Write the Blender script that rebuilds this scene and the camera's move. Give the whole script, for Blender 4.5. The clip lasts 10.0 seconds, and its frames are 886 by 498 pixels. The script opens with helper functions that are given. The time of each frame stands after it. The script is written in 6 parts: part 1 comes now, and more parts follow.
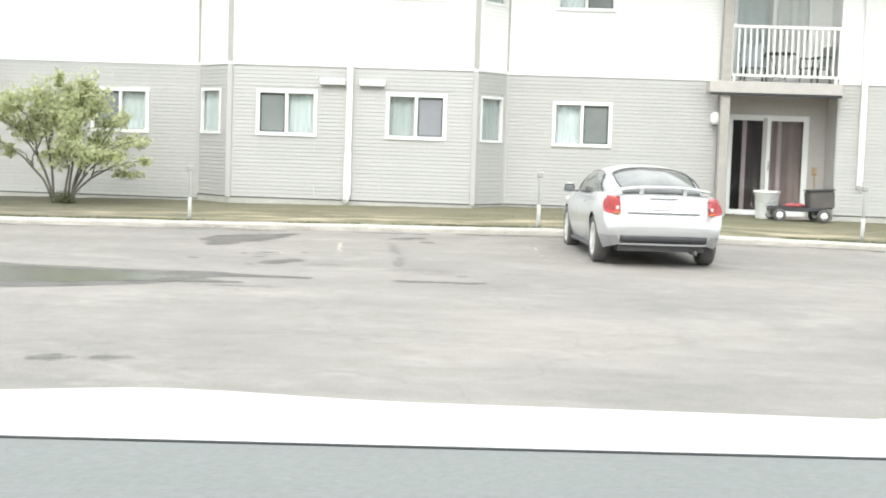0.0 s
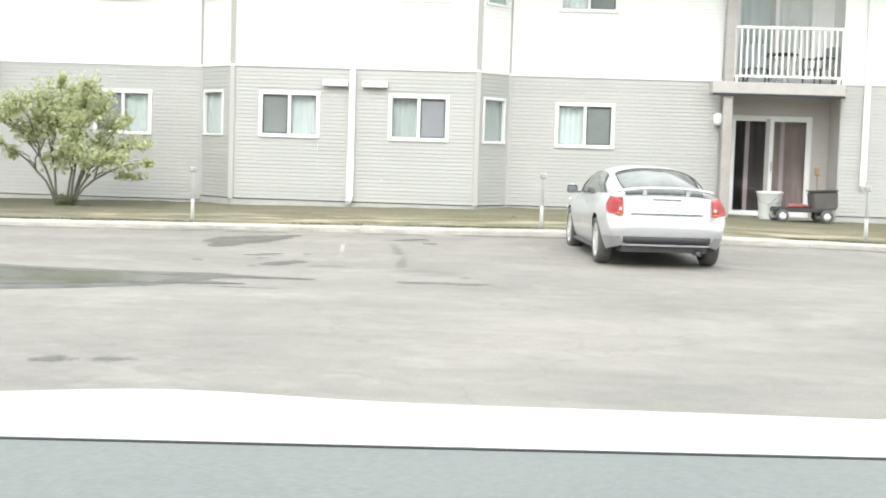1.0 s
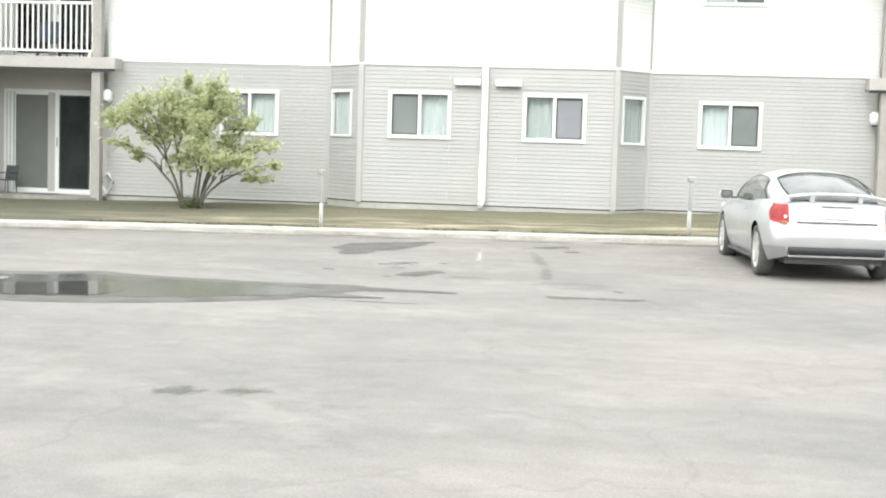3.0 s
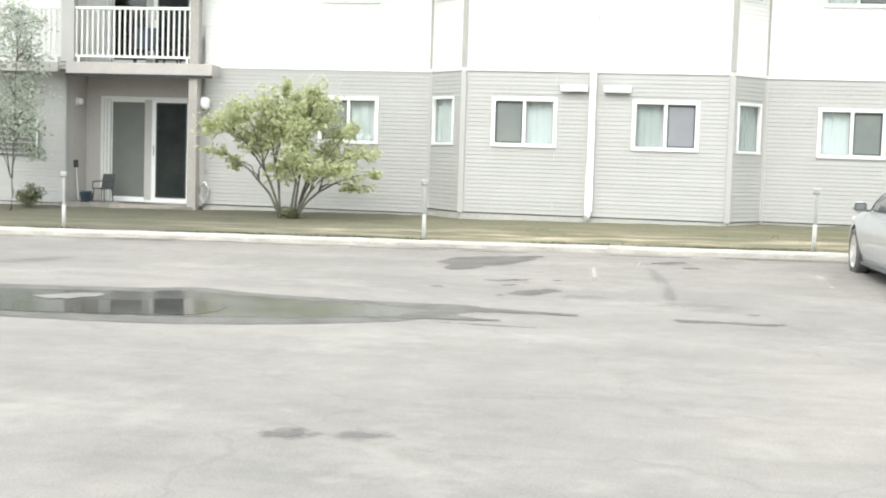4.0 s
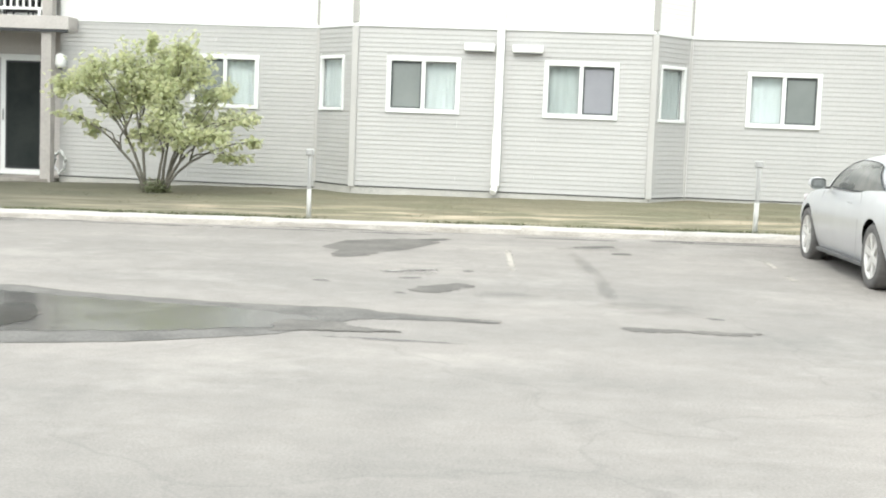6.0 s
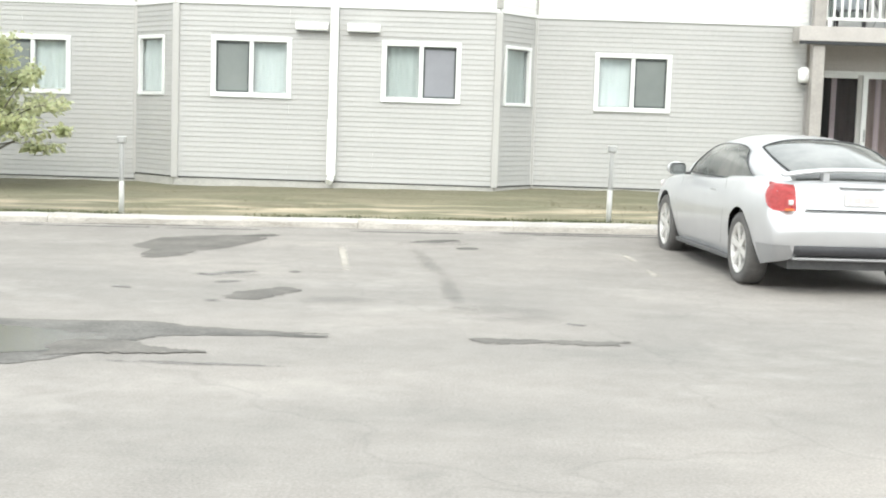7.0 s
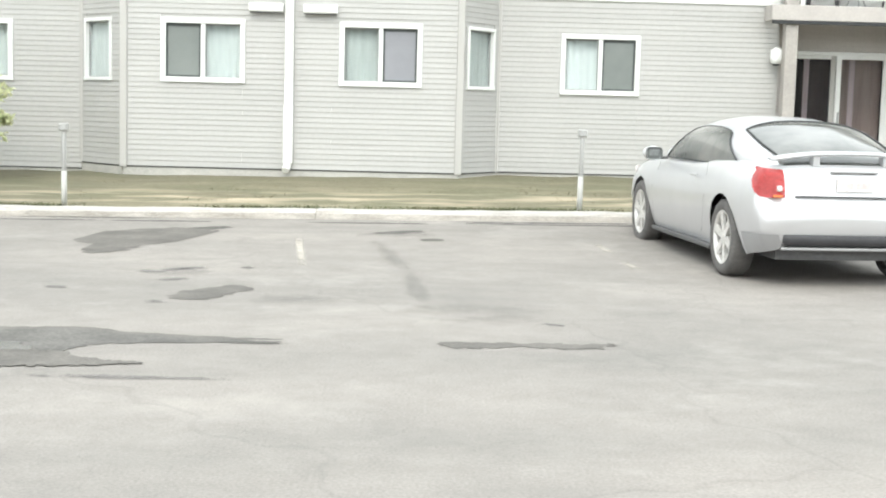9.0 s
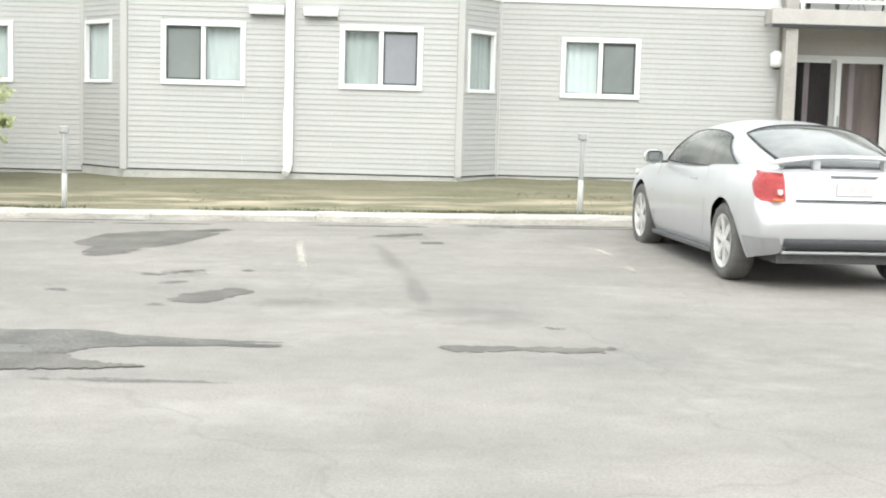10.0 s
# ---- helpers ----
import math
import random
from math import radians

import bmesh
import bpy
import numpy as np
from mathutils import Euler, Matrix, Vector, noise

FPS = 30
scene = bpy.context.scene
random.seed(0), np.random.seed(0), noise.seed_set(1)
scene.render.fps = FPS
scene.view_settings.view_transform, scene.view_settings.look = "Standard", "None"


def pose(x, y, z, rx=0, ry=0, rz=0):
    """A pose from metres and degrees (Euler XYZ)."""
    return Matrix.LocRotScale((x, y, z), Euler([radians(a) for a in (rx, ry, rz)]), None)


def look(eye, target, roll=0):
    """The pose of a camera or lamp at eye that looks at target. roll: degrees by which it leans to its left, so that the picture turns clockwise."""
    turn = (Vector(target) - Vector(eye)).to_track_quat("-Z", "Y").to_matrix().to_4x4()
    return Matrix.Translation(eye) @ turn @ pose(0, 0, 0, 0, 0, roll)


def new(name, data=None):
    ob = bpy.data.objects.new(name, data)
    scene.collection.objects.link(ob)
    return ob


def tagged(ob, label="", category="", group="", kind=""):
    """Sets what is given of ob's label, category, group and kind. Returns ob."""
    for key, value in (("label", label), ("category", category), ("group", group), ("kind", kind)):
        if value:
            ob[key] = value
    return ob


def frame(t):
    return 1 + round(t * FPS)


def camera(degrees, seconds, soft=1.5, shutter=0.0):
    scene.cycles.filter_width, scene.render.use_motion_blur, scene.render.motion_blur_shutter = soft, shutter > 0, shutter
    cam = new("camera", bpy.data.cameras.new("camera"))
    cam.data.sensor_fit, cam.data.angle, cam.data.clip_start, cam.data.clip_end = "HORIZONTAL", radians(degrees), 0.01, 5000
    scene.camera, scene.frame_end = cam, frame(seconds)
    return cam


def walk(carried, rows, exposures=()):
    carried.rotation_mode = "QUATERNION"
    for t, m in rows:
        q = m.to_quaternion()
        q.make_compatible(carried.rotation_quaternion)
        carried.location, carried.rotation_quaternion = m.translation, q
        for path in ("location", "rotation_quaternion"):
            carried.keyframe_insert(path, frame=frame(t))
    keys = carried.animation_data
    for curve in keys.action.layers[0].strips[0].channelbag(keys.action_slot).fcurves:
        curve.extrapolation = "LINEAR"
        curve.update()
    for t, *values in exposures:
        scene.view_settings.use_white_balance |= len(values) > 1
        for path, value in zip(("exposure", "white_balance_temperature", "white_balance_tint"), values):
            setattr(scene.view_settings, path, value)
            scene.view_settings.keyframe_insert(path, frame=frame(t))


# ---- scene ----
cam = camera(36.0, 10.0, soft=2.0)
PATH = [
    (0, (1.244, -27.652, 1.441), (1.141, -25.66, 1.291), 1.9),
    (0.5, (1.238, -27.629, 1.428), (1.136, -25.637, 1.28), 1.8),
    (1, (1.241, -27.641, 1.438), (1.134, -25.65, 1.29), 1.8),
    (1.5, (1.215, -27.578, 1.442), (1.094, -25.587, 1.298), 1.8),
    (2, (1.096, -27.297, 1.442), (0.932, -25.309, 1.298), 1.9),
    (2.5, (0.97, -26.987, 1.448), (0.751, -25.005, 1.299), 1.8),
    (2.7, (0.914, -26.822, 1.451), (0.672, -24.842, 1.3), 1.8),
    (3.8, (0.545, -25.779, 1.475), (0.161, -23.822, 1.324), 1.7),
    (4, (0.425, -25.651, 1.478), (0.017, -23.699, 1.331), 1.8),
    (4.5, (0.178, -25.064, 1.455), (-0.256, -23.117, 1.311), 2.1),
    (5, (0.012, -24.39, 1.431), (-0.413, -22.441, 1.283), 1.8),
    (5.5, (-0.073, -23.723, 1.437), (-0.44, -21.764, 1.27), 2.0),
    (6, (-0.088, -22.928, 1.401), (-0.339, -20.953, 1.217), 2.2),
    (6.2, (-0.128, -22.553, 1.397), (-0.326, -20.571, 1.211), 2.2),
    (7.3, (-0.092, -21.163, 1.32), (-0.076, -19.173, 1.12), 1.5),
    (7.5, (-0.1, -20.998, 1.323), (-0.07, -19.009, 1.116), 1.3),
    (8, (-0.128, -20.787, 1.312), (-0.096, -18.798, 1.108), 1.6),
    (8.5, (-0.127, -20.72, 1.31), (-0.095, -18.731, 1.106), 1.5),
    (9, (-0.129, -20.65, 1.299), (-0.096, -18.661, 1.09), 1.5),
    (9.5, (-0.14, -20.647, 1.302), (-0.105, -18.658, 1.097), 1.6),
    (10, (-0.139, -20.651, 1.303), (-0.105, -18.662, 1.098), 1.6),
]
walk(cam, [(t, look(eye, target, roll)) for t, eye, target, roll in PATH], [(0, 1.24, 6350, 4), (10, 1.24, 6350, 4)])

# ---- light: bright overcast sky ----
world = bpy.data.worlds.new("overcast_sky")
scene.world = world
world.use_nodes = True
sky = world.node_tree.nodes.new("ShaderNodeTexSky")
sky.sky_type = "NISHITA"
sky.sun_disc = False
sky.sun_elevation = radians(48)
sky.sun_rotation = radians(190)
sky.dust_density = 6.0
sky.air_density = 1.2
sky_haze = world.node_tree.nodes.new("ShaderNodeMixRGB")
sky_haze.inputs[0].default_value = 0.85
sky_haze.inputs[2].default_value = (9.75, 9.8, 9.9, 1)
back = world.node_tree.nodes["Background"]
back.inputs[1].default_value = 0.12
world.node_tree.links.new(sky.outputs[0], sky_haze.inputs[1])
world.node_tree.links.new(sky_haze.outputs[0], back.inputs[0])
sun = new("sun", bpy.data.lights.new("sun", "SUN"))
sun.data.energy, sun.data.angle, sun.data.color = 0.45, radians(25), (1.0, 0.97, 0.93)
sun.matrix_world = look((0, 0, 20), (3, 17, 0))

# ---- small tools ----
def part(name, bm, material, parent=None, label="", smooth=False):
    me = bpy.data.meshes.new(name)
    bmesh.ops.recalc_face_normals(bm, faces=bm.faces)
    bm.to_mesh(me)
    bm.free()
    if smooth:
        me.shade_smooth()
    me.materials.append(material)
    ob = new(name, me)
    if parent is not None:
        ob.parent = parent
    if label:
        tagged(ob, label)
    return ob


def thing(name, m, label, category, group="", kind=""):
    ob = new(name)
    ob.matrix_basis = m
    ob.empty_display_size = 0.2
    return tagged(ob, label, category, group, kind)


def box(bm, x0, x1, y0, y1, z0, z1, bevel=0.0):
    made = bmesh.ops.create_cube(bm, size=1)["verts"]
    for v in made:
        v.co = Vector(((x0 + x1) / 2 + v.co.x * (x1 - x0), (y0 + y1) / 2 + v.co.y * (y1 - y0), (z0 + z1) / 2 + v.co.z * (z1 - z0)))
    if bevel:
        edges = list({e for v in made for e in v.link_edges})
        bmesh.ops.bevel(bm, geom=edges, offset=bevel, segments=2, affect="EDGES", profile=0.5)
    return bm


def boxed(*args):
    return box(bmesh.new(), *args)


def tube(bm, points, radii, sides=8, cap=True):
    """A tapered tube along the points."""
    rings = []
    for i, p in enumerate(points):
        p = Vector(p)
        a = Vector(points[max(i - 1, 0)])
        b = Vector(points[min(i + 1, len(points) - 1)])
        d = (b - a).normalized()
        side = d.cross(Vector((0, 0, 1)))
        if side.length < 0.05:
            side = d.cross(Vector((1, 0, 0)))
        side.normalize()
        up = side.cross(d)
        rings.append([bm.verts.new(p + (side * math.cos(k * math.tau / sides) + up * math.sin(k * math.tau / sides)) * radii[i]) for k in range(sides)])
    for a, b in zip(rings, rings[1:]):
        for k in range(sides):
            bm.faces.new((a[k], a[(k + 1) % sides], b[(k + 1) % sides], b[k]))
    if cap:
        bm.faces.new(rings[0][::-1])
        bm.faces.new(rings[-1])
    return bm


def lathe(bm, profile, steps=24, axis="Z", at=(0, 0, 0), cap=True):
    """Turns (radius, height) pairs round an axis."""
    rings = []
    for r, h in profile:
        ring = []
        for k in range(steps):
            c, s = math.cos(k * math.tau / steps) * r, math.sin(k * math.tau / steps) * r
            co = {"Z": (c, s, h), "Y": (c, h, s), "X": (h, c, s)}[axis]
            ring.append(bm.verts.new(Vector(co) + Vector(at)))
        rings.append(ring)
    for a, b in zip(rings, rings[1:]):
        for k in range(steps):
            bm.faces.new((a[k], a[(k + 1) % steps], b[(k + 1) % steps], b[k]))
    if cap:
        bm.faces.new(rings[0][::-1])
        bm.faces.new(rings[-1])
    return bm


def patch(bm, a, b, c, d, nu=8, nv=6, bulge=0.0, push=(0, 0, 0)):
    """A bilinear patch over four corners, bowed out by bulge."""
    a, b, c, d = (Vector(p) for p in (a, b, c, d))
    n = (b - a).cross(d - a).normalized()
    grid = []
    for j in range(nv + 1):
        v = j / nv
        row = []
        for i in range(nu + 1):
            u = i / nu
            p = (a * (1 - u) + b * u) * (1 - v) + (d * (1 - u) + c * u) * v
            row.append(bm.verts.new(p + n * bulge * 16 * u * (1 - u) * v * (1 - v) + Vector(push)))
        grid.append(row)
    for j in range(nv):
        for i in range(nu):
            bm.faces.new((grid[j][i], grid[j][i + 1], grid[j + 1][i + 1], grid[j + 1][i]))
    return bm


def blob_sheet(bm, points, z, rough=0.06, seed=0, steps=10):
    """A flat sheet with a ragged outline through a few corner points; z may be a function of x and y."""
    rng = random.Random(seed)
    out = []
    n = len(points)
    for i in range(n):
        p0, p1, p2, p3 = (Vector((*points[(i + k) % n], 0)) for k in (-1, 0, 1, 2))
        for s in range(steps):
            t = s / steps
            q = 0.5 * (2 * p1 + (p2 - p0) * t + (2 * p0 - 5 * p1 + 4 * p2 - p3) * t * t + (3 * p1 - p0 - 3 * p2 + p3) * t ** 3)
            out.append(q + Vector((rng.uniform(-1, 1), rng.uniform(-1, 1) * 1.3, 0)) * rough)
    vs = [bm.verts.new((q.x, q.y, z(q.x, q.y) if callable(z) else z)) for q in out]
    face = bm.faces.new(vs)
    bmesh.ops.triangulate(bm, faces=[face])
    return bm


# ---- materials ----
def material(name, colour, rough=0.6, metal=0.0, tint=None, amount=0.5, scale=3.0, fine=40.0, grain=0.12, bump=0.0, bump_scale=120.0,
             rand=0.0, coat=0.0, spec=0.5, stretch=(1, 1, 1)):
    """A painted or mineral surface: two colours mixed by broad noise, fine grain in brightness, relief."""
    m = bpy.data.materials.new(name)
    m.use_nodes = True
    nt = m.node_tree
    nodes, links = nt.nodes, nt.links
    b = nodes["Principled BSDF"]
    b.inputs["Roughness"].default_value = rough
    b.inputs["Metallic"].default_value = metal
    b.inputs["Coat Weight"].default_value = coat
    b.inputs["Specular IOR Level"].default_value = spec
    tint = tint or tuple(c * 0.8 for c in colour)
    geo = nodes.new("ShaderNodeNewGeometry")
    mapping = nodes.new("ShaderNodeMapping")
    mapping.inputs["Scale"].default_value = stretch
    links.new(geo.outputs["Position"], mapping.inputs["Vector"])
    broad = nodes.new("ShaderNodeTexNoise")
    broad.inputs["Scale"].default_value = scale
    broad.inputs["Detail"].default_value = 5
    broad.inputs["Roughness"].default_value = 0.6
    links.new(mapping.outputs[0], broad.inputs["Vector"])
    ramp = nodes.new("ShaderNodeMapRange")
    ramp.inputs[1].default_value, ramp.inputs[2].default_value = 0.35, 0.65
    ramp.inputs[4].default_value = amount
    links.new(broad.outputs[0], ramp.inputs[0])
    mix = nodes.new("ShaderNodeMixRGB")
    mix.inputs[1].default_value = (*colour, 1)
    mix.inputs[2].default_value = (*tint, 1)
    links.new(ramp.outputs[0], mix.inputs[0])
    speck = nodes.new("ShaderNodeTexNoise")
    speck.inputs["Scale"].default_value = fine
    speck.inputs["Detail"].default_value = 3
    links.new(mapping.outputs[0], speck.inputs["Vector"])
    level = nodes.new("ShaderNodeMapRange")
    level.inputs[1].default_value, level.inputs[2].default_value = 0.3, 0.7
    level.inputs[3].default_value, level.inputs[4].default_value = 1 - grain, 1 + grain
    links.new(speck.outputs[0], level.inputs[0])
    value = level.outputs[0]
    if rand:
        info = nodes.new("ShaderNodeObjectInfo")
        vary = nodes.new("ShaderNodeMapRange")
        vary.inputs[3].default_value, vary.inputs[4].default_value = 1 - rand, 1 + rand
        links.new(info.outputs["Random"], vary.inputs[0])
        times = nodes.new("ShaderNodeMath")
        times.operation = "MULTIPLY"
        links.new(value, times.inputs[0])
        links.new(vary.outputs[0], times.inputs[1])
        value = times.outputs[0]
    hsv = nodes.new("ShaderNodeHueSaturation")
    links.new(value, hsv.inputs["Value"])
    links.new(mix.outputs[0], hsv.inputs["Color"])
    links.new(hsv.outputs[0], b.inputs["Base Color"])
    wear = nodes.new("ShaderNodeMapRange")
    wear.inputs[3].default_value, wear.inputs[4].default_value = max(rough - 0.08, 0.02), min(rough + 0.08, 1)
    links.new(broad.outputs[0], wear.inputs[0])
    links.new(wear.outputs[0], b.inputs["Roughness"])
    if bump:
        relief = nodes.new("ShaderNodeTexNoise")
        relief.inputs["Scale"].default_value = bump_scale
        relief.inputs["Detail"].default_value = 4
        links.new(geo.outputs["Position"], relief.inputs["Vector"])
        bm_node = nodes.new("ShaderNodeBump")
        bm_node.inputs["Strength"].default_value = bump
        bm_node.inputs["Distance"].default_value = 0.01
        links.new(relief.outputs[0], bm_node.inputs["Height"])
        links.new(bm_node.outputs[0], b.inputs["Normal"])
    return m


def glass(name, colour=(0.9, 0.95, 0.95), rough=0.02):
    m = bpy.data.materials.new(name)
    m.use_nodes = True
    b = m.node_tree.nodes["Principled BSDF"]
    b.inputs["Base Color"].default_value = (*colour, 1)
    b.inputs["Roughness"].default_value = rough
    b.inputs["IOR"].default_value = 1.45
    b.inputs["Transmission Weight"].default_value = 1.0
    return m


def asphalt_material():
    m = material("weathered_asphalt", (0.277, 0.254, 0.232), 0.85, tint=(0.203, 0.19, 0.175), amount=0.85, scale=0.3, fine=70, grain=0.16, bump=0.45, bump_scale=90)
    nodes, links = m.node_tree.nodes, m.node_tree.links
    b = nodes["Principled BSDF"]
    old = b.inputs["Base Color"].links[0].from_socket
    geo = next(n for n in nodes if n.type == "NEW_GEOMETRY")
    # broad pale and stained drifts, stretched along the lane
    lane = nodes.new("ShaderNodeMapping")
    lane.inputs["Scale"].default_value = (0.25, 1.1, 1)
    links.new(geo.outputs["Position"], lane.inputs[0])
    drift = nodes.new("ShaderNodeTexNoise")
    drift.inputs["Scale"].default_value = 0.9
    drift.inputs["Detail"].default_value = 7
    drift.inputs["Roughness"].default_value = 0.65
    links.new(lane.outputs[0], drift.inputs["Vector"])
    step = nodes.new("ShaderNodeMapRange")
    step.inputs[1].default_value, step.inputs[2].default_value = 0.42, 0.68
    step.inputs[4].default_value = 0.42
    links.new(drift.outputs[0], step.inputs[0])
    stain = nodes.new("ShaderNodeMixRGB")
    stain.inputs[2].default_value = (0.155, 0.15, 0.139, 1)
    links.new(step.outputs[0], stain.inputs[0])
    links.new(old, stain.inputs[1])
    # pale worn patches
    worn = nodes.new("ShaderNodeTexNoise")
    worn.inputs["Scale"].default_value = 0.55
    worn.inputs["Detail"].default_value = 8
    worn.inputs["Roughness"].default_value = 0.7
    links.new(geo.outputs["Position"], worn.inputs["Vector"])
    worn_range = nodes.new("ShaderNodeMapRange")
    worn_range.inputs[1].default_value, worn_range.inputs[2].default_value = 0.54, 0.68
    worn_range.inputs[4].default_value = 0.6
    links.new(worn.outputs[0], worn_range.inputs[0])
    pale = nodes.new("ShaderNodeMixRGB")
    pale.inputs[2].default_value = (0.336, 0.312, 0.286, 1)
    links.new(worn_range.outputs[0], pale.inputs[0])
    links.new(stain.outputs[0], pale.inputs[1])
    stain = pale
    # hand-sized blotches and grit
    blot = nodes.new("ShaderNodeTexNoise")
    blot.inputs["Scale"].default_value = 3.2
    blot.inputs["Detail"].default_value = 9
    blot.inputs["Roughness"].default_value = 0.75
    links.new(geo.outputs["Position"], blot.inputs["Vector"])
    blot_range = nodes.new("ShaderNodeMapRange")
    blot_range.inputs[1].default_value, blot_range.inputs[2].default_value = 0.3, 0.7
    blot_range.inputs[3].default_value, blot_range.inputs[4].default_value = 0.88, 1.12
    links.new(blot.outputs[0], blot_range.inputs[0])
    blot_mix = nodes.new("ShaderNodeHueSaturation")
    links.new(blot_range.outputs[0], blot_mix.inputs["Value"])
    links.new(stain.outputs[0], blot_mix.inputs["Color"])
    stain = blot_mix
    # hairline cracks
    bend = nodes.new("ShaderNodeTexNoise")
    bend.inputs["Scale"].default_value = 1.5
    links.new(geo.outputs["Position"], bend.inputs["Vector"])
    add = nodes.new("ShaderNodeMixRGB")
    add.blend_type = "ADD"
    add.inputs[0].default_value = 0.9
    links.new(geo.outputs["Position"], add.inputs[1])
    links.new(bend.outputs["Color"], add.inputs[2])
    cells = nodes.new("ShaderNodeTexVoronoi")
    cells.feature = "DISTANCE_TO_EDGE"
    cells.inputs["Scale"].default_value = 0.33
    links.new(add.outputs[0], cells.inputs["Vector"])
    line = nodes.new("ShaderNodeMapRange")
    line.inputs[1].default_value, line.inputs[2].default_value = 0.002, 0.008
    line.inputs[3].default_value, line.inputs[4].default_value = 0.16, 0.0
    links.new(cells.outputs["Distance"], line.inputs[0])
    crack = nodes.new("ShaderNodeMixRGB")
    crack.inputs[2].default_value = (0.1, 0.097, 0.093, 1)
    links.new(line.outputs[0], crack.inputs[0])
    links.new(stain.outputs[0], crack.inputs[1])
    links.new(crack.outputs[0], b.inputs["Base Color"])
    return m


ASPHALT = asphalt_material()
DAMP = material("damp_asphalt", (0.1, 0.096, 0.088), 0.7, tint=(0.15, 0.144, 0.132), amount=0.8, scale=4, fine=70, grain=0.2, spec=0.15, bump=0.3, bump_scale=90)


def film(m, strength, ragged, scale, inner=0.72, outer=1.0):
    """Lets the asphalt show through round a ragged patch and in pinholes."""
    nodes, links = m.node_tree.nodes, m.node_tree.links
    geo = next(n for n in nodes if n.type == "NEW_GEOMETRY")
    uv = nodes.new("ShaderNodeUVMap")
    uv.uv_map = "film"
    size = nodes.new("ShaderNodeVectorMath")
    size.operation = "LENGTH"
    links.new(uv.outputs[0], size.inputs[0])
    edge = nodes.new("ShaderNodeTexNoise")
    edge.inputs["Scale"].default_value = scale
    edge.inputs["Detail"].default_value = 6
    edge.inputs["Roughness"].default_value = 0.62
    links.new(geo.outputs["Position"], edge.inputs["Vector"])
    mul = nodes.new("ShaderNodeMath")
    mul.operation = "MULTIPLY_ADD"
    mul.inputs[1].default_value, mul.inputs[2].default_value = ragged, -0.5 * ragged
    links.new(edge.outputs[0], mul.inputs[0])
    add = nodes.new("ShaderNodeMath")
    add.operation = "ADD"
    links.new(size.outputs["Value"], add.inputs[0])
    links.new(mul.outputs[0], add.inputs[1])
    cover = nodes.new("ShaderNodeMapRange")
    cover.interpolation_type = "SMOOTHSTEP"
    cover.inputs[1].default_value, cover.inputs[2].default_value = inner, outer
    cover.inputs[3].default_value, cover.inputs[4].default_value = strength, 0.0
    links.new(add.outputs[0], cover.inputs[0])
    spots = nodes.new("ShaderNodeTexNoise")
    spots.inputs["Scale"].default_value = scale * 1.6
    spots.inputs["Detail"].default_value = 5
    spots.inputs["Roughness"].default_value = 0.7
    links.new(geo.outputs["Position"], spots.inputs["Vector"])
    mottle = nodes.new("ShaderNodeMapRange")
    mottle.inputs[1].default_value, mottle.inputs[2].default_value = 0.35, 0.6
    mottle.inputs[3].default_value, mottle.inputs[4].default_value = 0.84, 1.06
    links.new(spots.outputs[0], mottle.inputs[0])
    both = nodes.new("ShaderNodeMath")
    both.operation = "MULTIPLY"
    both.use_clamp = True
    links.new(cover.outputs[0], both.inputs[0])
    links.new(mottle.outputs[0], both.inputs[1])
    clear = nodes.new("ShaderNodeBsdfTransparent")
    mixer = nodes.new("ShaderNodeMixShader")
    links.new(both.outputs[0], mixer.inputs[0])
    links.new(clear.outputs[0], mixer.inputs[1])
    links.new(nodes["Principled BSDF"].outputs[0], mixer.inputs[2])
    links.new(mixer.outputs[0], nodes["Material Output"].inputs["Surface"])
    return m


DAMP_FLAT = material("evenly_damp_asphalt", (0.112, 0.106, 0.097), 0.7, tint=(0.17, 0.16, 0.146), amount=1.0, scale=3, fine=70, grain=0.2, spec=0.15, bump=0.3, bump_scale=90)
film(DAMP, 0.88, 1.9, 3.4, 0.62, 1.0)
FAINT = film(material("faintly_damp_asphalt", (0.13, 0.125, 0.12), 0.6, tint=(0.17, 0.16, 0.153), amount=0.8, scale=4, fine=70, grain=0.2), 0.13, 2.4, 3.2, 0.3, 1.15)
SMEAR = film(material("smeared_asphalt", (0.13, 0.125, 0.12), 0.7, tint=(0.17, 0.16, 0.153), amount=0.8, scale=4, fine=70, grain=0.2), 0.19, 2.0, 2.4, 0.2, 1.1)
SPECK = film(material("speckled_asphalt", (0.12, 0.115, 0.11), 0.7, tint=(0.17, 0.16, 0.153), amount=0.8, scale=4, fine=70, grain=0.2), 0.5, 2.2, 9.0, 0.3, 1.0)
WET = material("dull_wet_asphalt", (0.11, 0.106, 0.099), 0.75, tint=(0.175, 0.168, 0.157), amount=1.0, scale=2.5, fine=40, grain=0.2, spec=0.12)
WATER = material("shallow_water_on_asphalt", (0.07, 0.069, 0.066), 0.03, tint=(0.1, 0.097, 0.092), amount=0.9, scale=2, fine=50, grain=0.15, spec=0.5)
DRYING = material("drying_asphalt", (0.235, 0.228, 0.215), 0.8, tint=(0.17, 0.165, 0.155), amount=1.0, scale=5, fine=60, grain=0.2, bump=0.3, bump_scale=90)
THIN_WATER = material("thin_water_film", (0.08, 0.078, 0.074), 0.18, tint=(0.125, 0.121, 0.114), amount=1.0, scale=2.5, fine=50, grain=0.2, spec=0.28)
